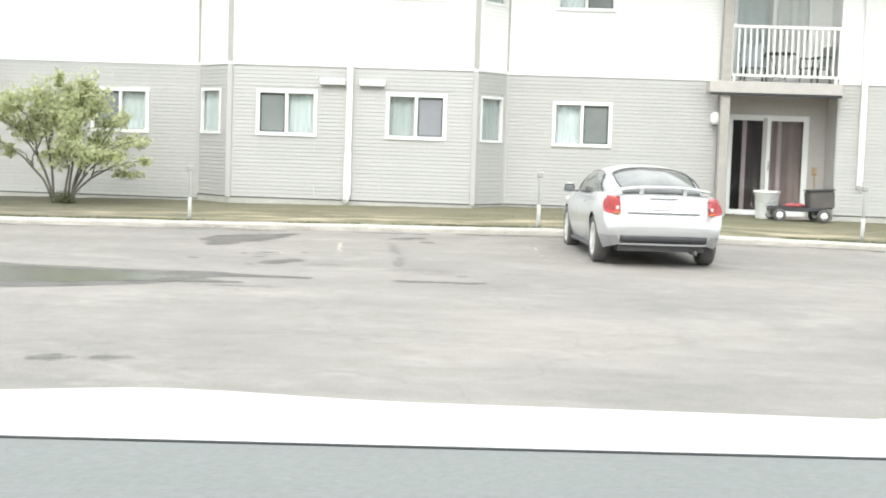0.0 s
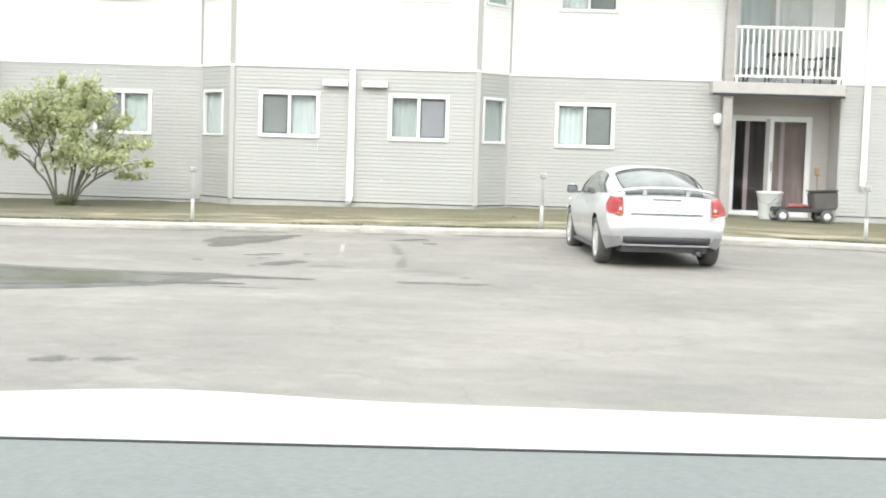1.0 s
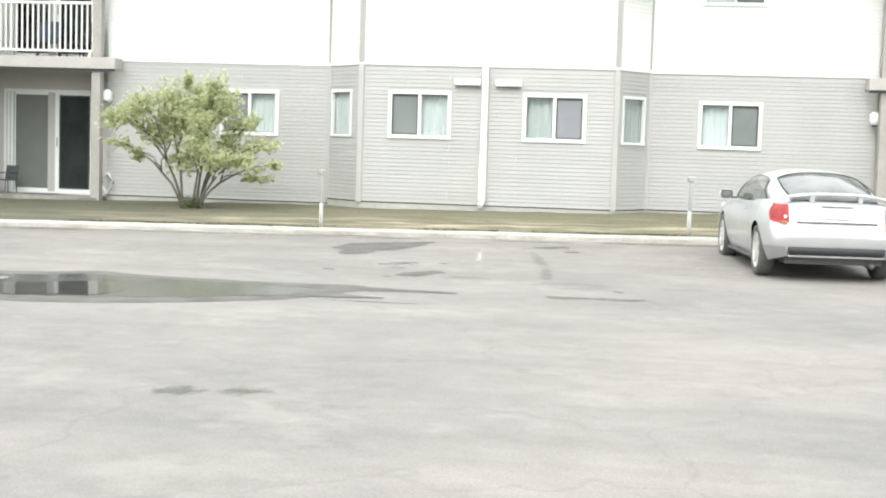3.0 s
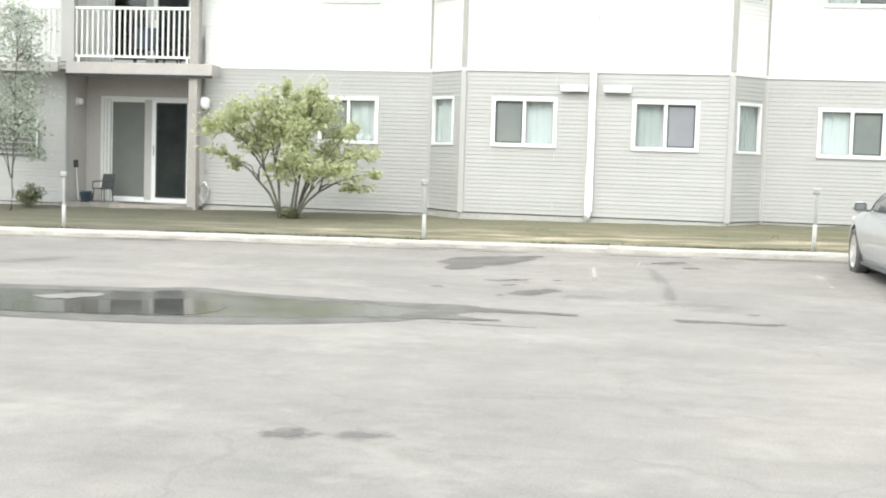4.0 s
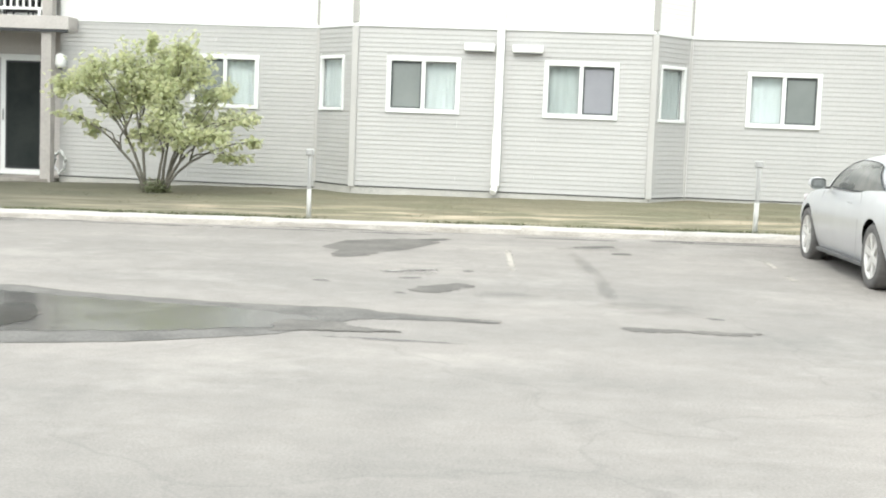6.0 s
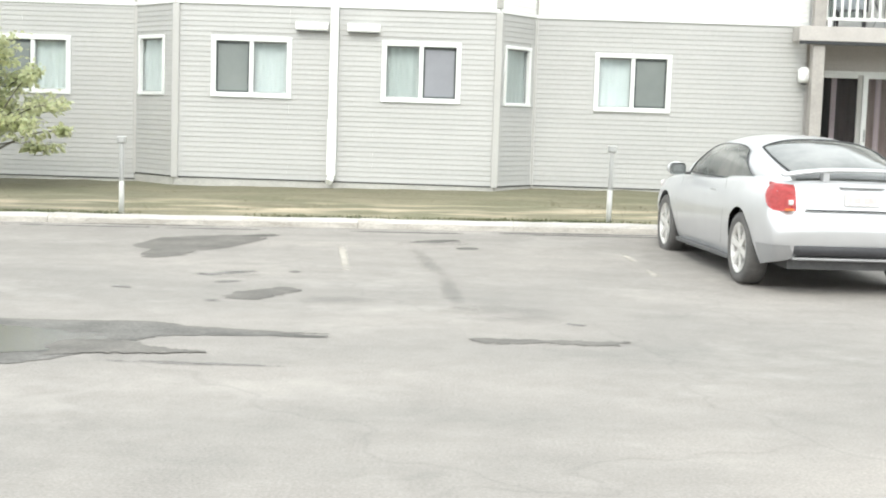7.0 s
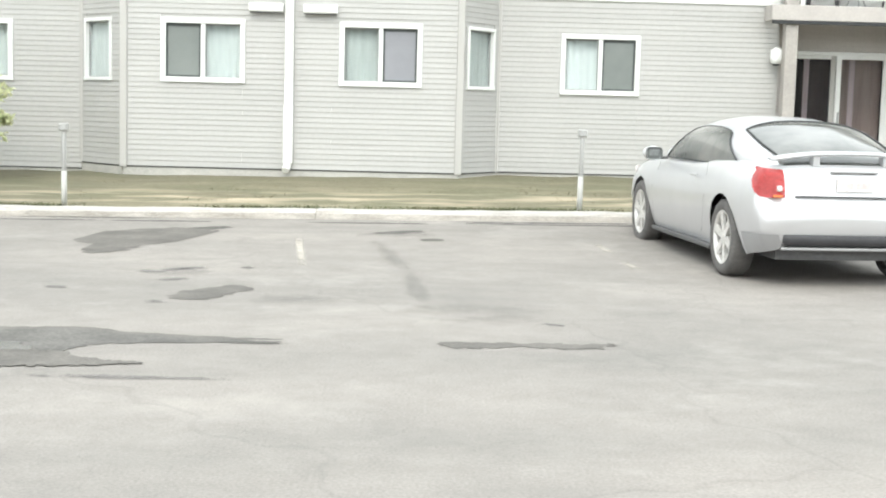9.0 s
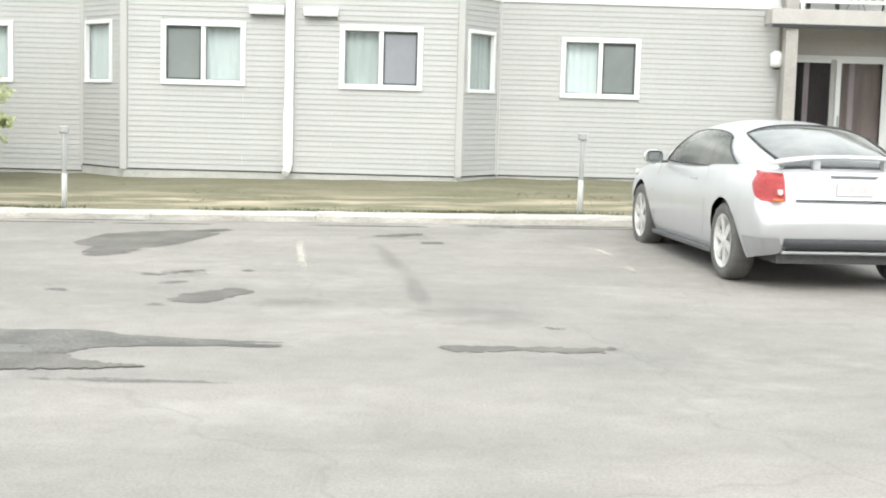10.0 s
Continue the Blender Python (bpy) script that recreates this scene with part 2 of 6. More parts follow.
PAINT_LINE = material("faded_stall_paint", (0.62, 0.575, 0.5), 0.8, tint=(0.47, 0.44, 0.39), amount=1.0, scale=9, fine=60, grain=0.2)
film(PAINT_LINE, 0.58, 1.5, 6.0, 0.5, 1.0)
CONCRETE = material("kerb_concrete", (0.46, 0.44, 0.41), 0.85, tint=(0.37, 0.35, 0.325), amount=0.7, scale=2.5, fine=60, grain=0.12, bump=0.3, rand=0.05)
# Mottled face; its base is lifted to look as lit as the top.
KERB_FACE = material("lightened_kerb_face", (0.52, 0.49, 0.45), 0.9, tint=(0.36, 0.335, 0.3), amount=0.9, scale=5, fine=60, grain=0.2, bump=0.3, stretch=(0.5, 1, 2.5))
SLAB = material("stained_slab_concrete", (0.36, 0.335, 0.305), 0.9, tint=(0.17, 0.155, 0.138), amount=0.9, scale=2.2, fine=50, grain=0.15, bump=0.3)
FOUNDATION = material("foundation_concrete", (0.5, 0.49, 0.46), 0.9, tint=(0.36, 0.35, 0.33), amount=0.6, scale=2, fine=50, bump=0.2)
# Near-black colour for the shadow line below the siding's overhang.
SIDING_SHADOW = material("painted_siding_shadow", (0.05, 0.052, 0.05), 0.7, tint=(0.09, 0.09, 0.085), amount=0.8, scale=5)
SOIL = material("dry_lawn_soil", (0.17, 0.154, 0.099), 0.95, tint=(0.142, 0.141, 0.084), amount=1.0, scale=0.9, fine=25, grain=0.2, bump=0.6, bump_scale=40, stretch=(0.5, 1.2, 1))
GRASS = material("short_patchy_grass", (0.157, 0.156, 0.089), 0.8, tint=(0.245, 0.216, 0.136), amount=1.0, scale=1.1, fine=25, grain=0.15, stretch=(0.5, 1.2, 1))
FRINGE = material("green_fringe_grass", (0.115, 0.14, 0.072), 0.8, tint=(0.18, 0.175, 0.1), amount=0.9, scale=2, fine=25, grain=0.2)
SIDING = material("grey_lap_siding", (0.468, 0.464, 0.452), 0.55, tint=(0.432, 0.429, 0.419), amount=0.7, scale=0.8, fine=18, grain=0.03, rand=0.025)
SIDING_WHITE = material("white_lap_siding", (0.84, 0.84, 0.82), 0.55, tint=(0.8, 0.8, 0.78), amount=0.6, scale=0.8, fine=18, grain=0.02)
TRIM = material("greige_corner_trim", (0.48, 0.472, 0.455), 0.5, tint=(0.445, 0.437, 0.42), amount=0.6, scale=2, grain=0.04)
# Same greige as the corner trim below, in a darker tone.
TRIM_UPPER = material("darker_upper_trim", (0.39, 0.38, 0.36), 0.6, tint=(0.35, 0.34, 0.32), amount=0.6, scale=2, grain=0.06)
BROWN_TRIM = material("taupe_painted_wood", (0.41, 0.385, 0.36), 0.6, tint=(0.34, 0.32, 0.3), amount=0.7, scale=3, fine=30, grain=0.08, bump=0.1, bump_scale=60)
SCREEN_LILAC = material("lilac_grey_insect_screen", (0.25, 0.255, 0.28), 0.7, tint=(0.31, 0.315, 0.34), amount=0.6, scale=2, fine=200, grain=0.1)
SCREEN_EDGE = material("dark_screen_edge", (0.055, 0.065, 0.065), 0.6, tint=(0.09, 0.1, 0.1), amount=0.6, scale=6)
RECESS = material("taupe_recess_siding", (0.535, 0.508, 0.487), 0.6, tint=(0.48, 0.46, 0.44), amount=0.6, scale=1.2, grain=0.05)
VINYL = material("white_vinyl", (0.82, 0.83, 0.82), 0.35, tint=(0.76, 0.77, 0.76), amount=0.5, scale=3, grain=0.03)
WHITE_METAL = material("white_painted_metal", (0.82, 0.82, 0.8), 0.4, tint=(0.72, 0.72, 0.7), amount=0.5, scale=4, grain=0.04)
GASKET = material("black_rubber_gasket", (0.03, 0.032, 0.035), 0.6)
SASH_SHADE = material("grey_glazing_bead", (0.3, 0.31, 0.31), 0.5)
SCREEN = material("grey_insect_screen", (0.185, 0.205, 0.2), 0.7, tint=(0.245, 0.265, 0.255), amount=0.6, scale=2, fine=200, grain=0.1)
CURTAIN = material("white_curtain", (0.58, 0.6, 0.585), 0.8, tint=(0.48, 0.5, 0.485), amount=0.7, scale=3, grain=0.05, stretch=(4, 1, 0.6))
CURTAIN_PALE = material("bright_white_blind", (0.8, 0.82, 0.82), 0.7, tint=(0.72, 0.74, 0.74), amount=0.6, scale=3, grain=0.03)
CURTAIN_SHEER = material("pale_sheer_curtain", (0.72, 0.735, 0.73), 0.8, tint=(0.64, 0.66, 0.65), amount=0.7, scale=3, grain=0.04, stretch=(4, 1, 0.6))
CURTAIN_GREEN = material("grey_green_curtain", (0.34, 0.37, 0.35), 0.8, tint=(0.28, 0.31, 0.29), amount=0.7, scale=4, grain=0.05, stretch=(4, 1, 0.6))
# Near-black base imitates unlit rooms behind the glass.
ROOM = material("dark_room_shade", (0.1, 0.1, 0.1), 0.8, tint=(0.07, 0.07, 0.07), amount=0.5, scale=1)
GLASS = glass("window_glass")
ROOFING = material("grey_shingle", (0.16, 0.15, 0.145), 0.9, tint=(0.11, 0.1, 0.1), amount=0.7, scale=3, fine=30, grain=0.2, bump=0.4, bump_scale=30)
BARK = material("grey_brown_bark", (0.22, 0.19, 0.155), 0.9, tint=(0.13, 0.11, 0.09), amount=0.8, scale=9, fine=50, grain=0.2, bump=0.5, bump_scale=60)
BARK_GREY = material("grey_brown_stem_bark", (0.16, 0.15, 0.125), 0.9, tint=(0.1, 0.093, 0.078), amount=0.8, scale=9, fine=50, grain=0.2, bump=0.4, bump_scale=60)
GALVANISED = material("weathered_galvanised_post", (0.4, 0.4, 0.39), 0.55, 0.1, tint=(0.36, 0.36, 0.35), amount=0.6, scale=6, grain=0.06)
SLEEVE = material("pale_sleeve_paint", (0.62, 0.62, 0.6), 0.5, tint=(0.52, 0.52, 0.5), amount=0.6, scale=6)
BIN = material("brown_grey_plastic", (0.09, 0.082, 0.078), 0.6, tint=(0.13, 0.118, 0.11), amount=0.6, scale=6)
SCREEN_DARK = material("dark_door_screen", (0.15, 0.158, 0.148), 0.7, tint=(0.185, 0.19, 0.178), amount=0.7, scale=2, fine=200, grain=0.1)
SCREEN_BLACK = material("near_black_door_screen", (0.02, 0.025, 0.025), 0.7, tint=(0.04, 0.046, 0.044), amount=0.8, scale=1.5, fine=200, grain=0.1, spec=0.1)
DRAPE = material("dark_maroon_drape", (0.035, 0.026, 0.028), 0.8, tint=(0.075, 0.05, 0.05), amount=0.8, scale=2, stretch=(4, 1, 0.5))
MAUVE_STRIP = material("mauve_pink_strip", (0.55, 0.42, 0.44), 0.8, tint=(0.45, 0.34, 0.36), amount=0.7, scale=3, stretch=(4, 1, 0.5))
DRAPE_RED = material("brown_mauve_drape", (0.26, 0.18, 0.17), 0.8, tint=(0.36, 0.27, 0.25), amount=0.8, scale=2, stretch=(4, 1, 0.5))
DRAPE_PALE = material("pale_pink_drape", (0.82, 0.76, 0.73), 0.8, tint=(0.72, 0.66, 0.63), amount=0.7, scale=2, stretch=(4, 1, 0.5))
SKY_BLOCKER = material("sky_blocker_brown_grey", (0.15, 0.14, 0.13), 0.9, tint=(0.2, 0.187, 0.172), amount=0.8, scale=0.6, fine=12, grain=0.1)
FASCIA = material("pale_taupe_fascia", (0.5, 0.472, 0.45), 0.6, tint=(0.44, 0.413, 0.395), amount=0.7, scale=3, fine=30, grain=0.06)
SILVER = material("silver_car_paint", (0.585, 0.588, 0.6), 0.32, 0.42, tint=(0.56, 0.563, 0.575), amount=0.5, scale=2, fine=3, grain=0.02, coat=0.5)
WHITE_CAR = material("white_car_paint", (0.86, 0.86, 0.85), 0.3, tint=(0.83, 0.83, 0.82), amount=0.5, scale=2, grain=0.01, coat=0.5)
# Opaque glass; the pale mottling paints in reflections and a light cabin.
CAR_GLASS = material("mottled_car_glass", (0.085, 0.09, 0.085), 0.06, tint=(0.19, 0.19, 0.18), amount=0.9, scale=2.0, grain=0.0, spec=0.6)
MIRROR_DARK = material("grey_mirror_glass", (0.2, 0.215, 0.215), 0.25, tint=(0.16, 0.17, 0.17), amount=0.5, scale=8)
SKIRT = material("grey_bumper_skirt", (0.34, 0.34, 0.345), 0.45, 0.1, tint=(0.31, 0.31, 0.315), amount=0.4, scale=2, grain=0.02)
# Trim and tyre blacks are lifted to imitate haze over them.
BLACK_TRIM = material("hazed_bumper_plastic", (0.085, 0.085, 0.087), 0.6, tint=(0.12, 0.12, 0.118), amount=0.5, scale=5)
RUBBER = material("tyre_rubber", (0.095, 0.092, 0.089), 0.85, tint=(0.16, 0.152, 0.145), amount=0.5, scale=8, bump=0.1)
ALLOY = material("dusty_alloy", (0.72, 0.71, 0.69), 0.4, 0.4, tint=(0.6, 0.58, 0.55), amount=0.6, scale=8)
RED_LENS = material("red_tail_lens", (0.62, 0.07, 0.07), 0.15, tint=(0.45, 0.04, 0.04), amount=0.6, scale=12, coat=0.8)
CLEAR_LENS = material("clear_lamp_lens", (0.75, 0.72, 0.7), 0.12, tint=(0.6, 0.5, 0.48), amount=0.5, scale=12, coat=0.8)
AMBER_LENS = material("orange_lamp_lens", (0.75, 0.2, 0.05), 0.15, coat=0.8)
PLATE = material("pale_plate", (0.8, 0.76, 0.75), 0.5)
PLATE_INK = material("plate_ink", (0.7, 0.58, 0.57), 0.5)
DASH = material("grey_dash_vinyl", (0.122, 0.13, 0.125), 0.5, tint=(0.148, 0.156, 0.15), amount=0.7, scale=5, fine=150, grain=0.1, bump=0.1, bump_scale=300)
DARK_PLASTIC = material("dark_plastic", (0.045, 0.045, 0.05), 0.5, tint=(0.07, 0.07, 0.075), amount=0.5, scale=6)
RED_CLOTH = material("faded_red_plastic", (0.5, 0.13, 0.13), 0.5, tint=(0.4, 0.1, 0.1), amount=0.6, scale=8)
STEEL = material("dull_steel", (0.4, 0.4, 0.4), 0.4, 0.7)
TAN = material("tan_cane", (0.42, 0.31, 0.2), 0.7, tint=(0.3, 0.21, 0.13), amount=0.7, scale=10)
PALE_CLOTH = material("pale_blue_grey_fabric", (0.5, 0.54, 0.58), 0.8, tint=(0.42, 0.46, 0.5), amount=0.7, scale=8)
BLUE_CLOTH = material("blue_grey_fabric", (0.11, 0.145, 0.2), 0.8, tint=(0.08, 0.105, 0.15), amount=0.7, scale=8)
LAMP_GLASS = material("white_opal_glass", (0.85, 0.86, 0.85), 0.25, tint=(0.8, 0.81, 0.8), amount=0.4, scale=5)


def greener_left(m, colour):
    """Mixes in a greener, darker turf colour towards the left, with a noisy edge."""
    nodes, links = m.node_tree.nodes, m.node_tree.links
    b = nodes["Principled BSDF"]
    old = b.inputs["Base Color"].links[0].from_socket
    geo = next(n for n in nodes if n.type == "NEW_GEOMETRY")
    cut = nodes.new("ShaderNodeSeparateXYZ")
    links.new(geo.outputs["Position"], cut.inputs[0])
    wob = nodes.new("ShaderNodeTexNoise")
    wob.inputs["Scale"].default_value = 0.7
    wob.inputs["Detail"].default_value = 5
    links.new(geo.outputs["Position"], wob.inputs["Vector"])
    shift = nodes.new("ShaderNodeMath")
    shift.operation = "MULTIPLY_ADD"
    shift.inputs[1].default_value = 7.0
    links.new(wob.outputs[0], shift.inputs[0])
    links.new(cut.outputs[0], shift.inputs[2])
    amount = nodes.new("ShaderNodeMapRange")
    amount.inputs[1].default_value, amount.inputs[2].default_value = 0.5, -6.0
    amount.inputs[3].default_value, amount.inputs[4].default_value = 0.0, 0.75
    links.new(shift.outputs[0], amount.inputs[0])
    mixer = nodes.new("ShaderNodeMixRGB")
    mixer.inputs[2].default_value = (*colour, 1)
    links.new(amount.outputs[0], mixer.inputs[0])
    links.new(old, mixer.inputs[1])
    links.new(mixer.outputs[0], b.inputs["Base Color"])


def dry_streaks(m, colour):
    """Straw-coloured worn streaks in a band behind the kerb."""
    nodes, links = m.node_tree.nodes, m.node_tree.links
    b = nodes["Principled BSDF"]
    old = b.inputs["Base Color"].links[0].from_socket
    geo = next(n for n in nodes if n.type == "NEW_GEOMETRY")
    lie = nodes.new("ShaderNodeMapping")
    lie.inputs["Scale"].default_value = (0.3, 1.0, 0.3)
    links.new(geo.outputs["Position"], lie.inputs[0])
    wisp = nodes.new("ShaderNodeTexNoise")
    wisp.inputs["Scale"].default_value = 1.9
    wisp.inputs["Detail"].default_value = 6
    wisp.inputs["Roughness"].default_value = 0.6
    links.new(lie.outputs[0], wisp.inputs["Vector"])
    share = nodes.new("ShaderNodeMapRange")
    share.inputs[1].default_value, share.inputs[2].default_value = 0.44, 0.64
    share.inputs[4].default_value = 0.85
    links.new(wisp.outputs[0], share.inputs[0])
    cut = nodes.new("ShaderNodeSeparateXYZ")
    links.new(geo.outputs["Position"], cut.inputs[0])
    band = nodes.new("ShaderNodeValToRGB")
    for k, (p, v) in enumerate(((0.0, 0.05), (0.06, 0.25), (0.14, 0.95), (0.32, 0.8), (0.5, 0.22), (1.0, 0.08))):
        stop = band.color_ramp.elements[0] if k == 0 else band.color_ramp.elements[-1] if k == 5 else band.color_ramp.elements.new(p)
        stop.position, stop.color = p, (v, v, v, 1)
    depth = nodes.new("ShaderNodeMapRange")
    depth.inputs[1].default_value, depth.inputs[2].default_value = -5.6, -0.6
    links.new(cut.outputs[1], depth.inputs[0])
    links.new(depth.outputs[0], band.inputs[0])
    worn = nodes.new("ShaderNodeMath")
    worn.operation = "MULTIPLY"
    links.new(share.outputs[0], worn.inputs[0])
    links.new(band.outputs[0], worn.inputs[1])
    mixer = nodes.new("ShaderNodeMixRGB")
    mixer.inputs[2].default_value = (*colour, 1)
    links.new(worn.outputs[0], mixer.inputs[0])
    links.new(old, mixer.inputs[1])
    links.new(mixer.outputs[0], b.inputs["Base Color"])


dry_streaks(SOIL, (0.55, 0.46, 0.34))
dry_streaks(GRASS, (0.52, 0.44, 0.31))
greener_left(SOIL, (0.088, 0.086, 0.062))
greener_left(GRASS, (0.1, 0.102, 0.068))


def leaf_material(name, colour, tint):
    m = material(name, colour, 0.55, tint=tint, amount=1.0, scale=2.2, fine=30, grain=0.14)
    nodes, links = m.node_tree.nodes, m.node_tree.links
    b = nodes["Principled BSDF"]
    geo = next(n for n in nodes if n.type == "NEW_GEOMETRY")
    hsv = next(n for n in nodes if n.type == "HUE_SAT")
    vary = nodes.new("ShaderNodeMapRange")
    vary.inputs[3].default_value, vary.inputs[4].default_value = 0.485, 0.515
    links.new(geo.outputs["Random Per Island"], vary.inputs[0])
    links.new(vary.outputs[0], hsv.inputs["Hue"])
    thin = nodes.new("ShaderNodeBsdfTranslucent")
    links.new(hsv.outputs[0], thin.inputs[0])
    mixer = nodes.new("ShaderNodeMixShader")
    mixer.inputs[0].default_value = 0.6
    links.new(b.outputs[0], mixer.inputs[1])
    links.new(thin.outputs[0], mixer.inputs[2])
    links.new(mixer.outputs[0], nodes["Material Output"].inputs["Surface"])
    return m


LEAF = leaf_material("yellow_green_leaf", (0.67, 0.69, 0.45), (0.58, 0.61, 0.39))
LEAF_BUSH = leaf_material("olive_bush_leaf", (0.3, 0.32, 0.2), (0.24, 0.27, 0.16))
LEAF_GREY = leaf_material("grey_green_leaf", (0.58, 0.62, 0.53), (0.5, 0.545, 0.47))

# ---- ground ----
KERB_Y = -5.95      # road face of the kerb
LAWN_Y = -5.62      # back of the kerb
LAWN_Z = 0.15


def fall(x):
    """The kerb and lawn climb slowly along the building and sink again past the right-hand patio."""
    return 0.0138 * np.clip(x, -14, 2.5) - 0.015 * np.clip(x - 3.0, 0, 8)


def road_z(x, y):
    """The lot is level and lifts a little towards the kerb, which sinks at one end."""
    t = min(max((y + 10.5) / 4.5, 0), 1)
    return 0.06 * t * t + float(fall(x)) * min(max((y + 12) / 6, 0), 1)


def build_ground():
    xs = [-900, -200, -60, -30] + [-17 + 0.75 * i for i in range(22)] + [-0.5, 1, 2.5, 3.0, 3.6, 4.2, 5, 5.8, 6.6, 7.4, 8.2, 9.8, 11.4, 15, 60, 200, 900]
    ys = [-900, -200, -60, -30, -14, -12, -11.25] + [-10.5 + 0.75 * i for i in range(7)] + [-5.2, 0, 20, 60, 200, 900]
    bm = bmesh.new()
    rows = [[bm.verts.new((x, y, road_z(x, y))) for x in xs] for y in ys]
    for a, b in zip(rows, rows[1:]):
        for i in range(len(xs) - 1):
            bm.faces.new((a[i], a[i + 1], b[i + 1], b[i]))
    ob = part("ground", bm, ASPHALT)
    tagged(ob, "pale weathered asphalt parking lot with stains and cracks", "ground", kind="structure")


def lawn_z(x, y):
    t = min(max((y - LAWN_Y) / 5.0, 0), 1)
    return LAWN_Z + 0.09 * t + float(fall(x))


def build_lawn():
    bm = bmesh.new()
    nx, ny = 130, 14
    rng = random.Random(3)
    rows = []
    for j in range(ny + 1):
        y = LAWN_Y + (6.9 - 0.0) * j / ny
        rows.append([bm.verts.new((-32 + 56 * i / nx, y, lawn_z(-32 + 56 * i / nx, y) + (rng.uniform(-0.012, 0.012) if 0 < j else -0.005))) for i in range(nx + 1)])
    for a, b in zip(rows, rows[1:]):
        for i in range(nx):
            bm.faces.new((a[i], a[i + 1], b[i + 1], b[i]))
    tagged(part("lawn", bm, SOIL, smooth=True), "dry patchy strip of lawn between kerb and wall", "lawn", kind="structure")
    # short blades, thicker in clumps and along the kerb
    r = np.random.default_rng(5)
    n = 30000
    x = r.uniform(-16, 11, n)
    y = LAWN_Y + 0.03 + r.power(0.8, n) * 5.2
    clump = np.sin(x * 1.7 + np.sin(y * 2.1) * 1.3) + np.sin(x * 0.63 + y * 1.9) + r.normal(0, 0.7, n)
    keep = (clump > -0.4) | (y < LAWN_Y + 0.25)
    x, y = x[keep], y[keep]
    n = len(x)
    h = r.uniform(0.004, 0.014, n) * np.where(y < LAWN_Y + 0.2, 1.5, 1.0)
    ang = r.uniform(0, math.pi, n)
    w = r.uniform(0.006, 0.014, n)
    z = LAWN_Z + 0.09 * np.clip((y - LAWN_Y) / 5.0, 0, 1) - 0.008 + fall(x)
    lean = r.normal(0, 0.045, (n, 2))
    verts = np.empty((n, 3, 3))
    verts[:, 0] = np.stack([x - np.cos(ang) * w, y - np.sin(ang) * w, z], 1)
    verts[:, 1] = np.stack([x + np.cos(ang) * w, y + np.sin(ang) * w, z], 1)
    verts[:, 2] = np.stack([x + lean[:, 0], y + lean[:, 1], z + h], 1)
    me = bpy.data.meshes.new("grass")
    me.from_pydata(verts.reshape(-1, 3).tolist(), [], np.arange(3 * n).reshape(-1, 3).tolist())
    me.materials.append(GRASS)
    tagged(new("grass", me), "short olive and straw coloured grass on the lawn", "grass", kind="stuff")
    # greener unmown fringe behind the kerb
    n = 16000
    x = r.uniform(-16, 11, n)
    x = x[np.sin(x * 2.3) + np.sin(x * 0.9 + 1) + r.normal(0, 0.7, n) > 0.15]
    n = len(x)
    y = LAWN_Y + 0.01 + np.abs(r.normal(0, 0.09, n))
    z = LAWN_Z - 0.005 + fall(x)
    ang, w, h = r.uniform(0, math.pi, n), r.uniform(0.006, 0.013, n), r.uniform(0.015, 0.05, n)
    verts = np.empty((n, 3, 3))
    verts[:, 0] = np.stack([x - np.cos(ang) * w, y - np.sin(ang) * w, z], 1)
    verts[:, 1] = np.stack([x + np.cos(ang) * w, y + np.sin(ang) * w, z], 1)
    verts[:, 2] = np.stack([x + r.normal(0, 0.02, n), y + r.normal(-0.01, 0.02, n), z + h], 1)
    me = bpy.data.meshes.new("grass_fringe")
    me.from_pydata(verts.reshape(-1, 3).tolist(), [], np.arange(3 * n).reshape(-1, 3).tolist())
    me.materials.append(FRINGE)
    tagged(new("grass_fringe", me), "greener unmown grass fringe behind the kerb", "grass", kind="stuff")


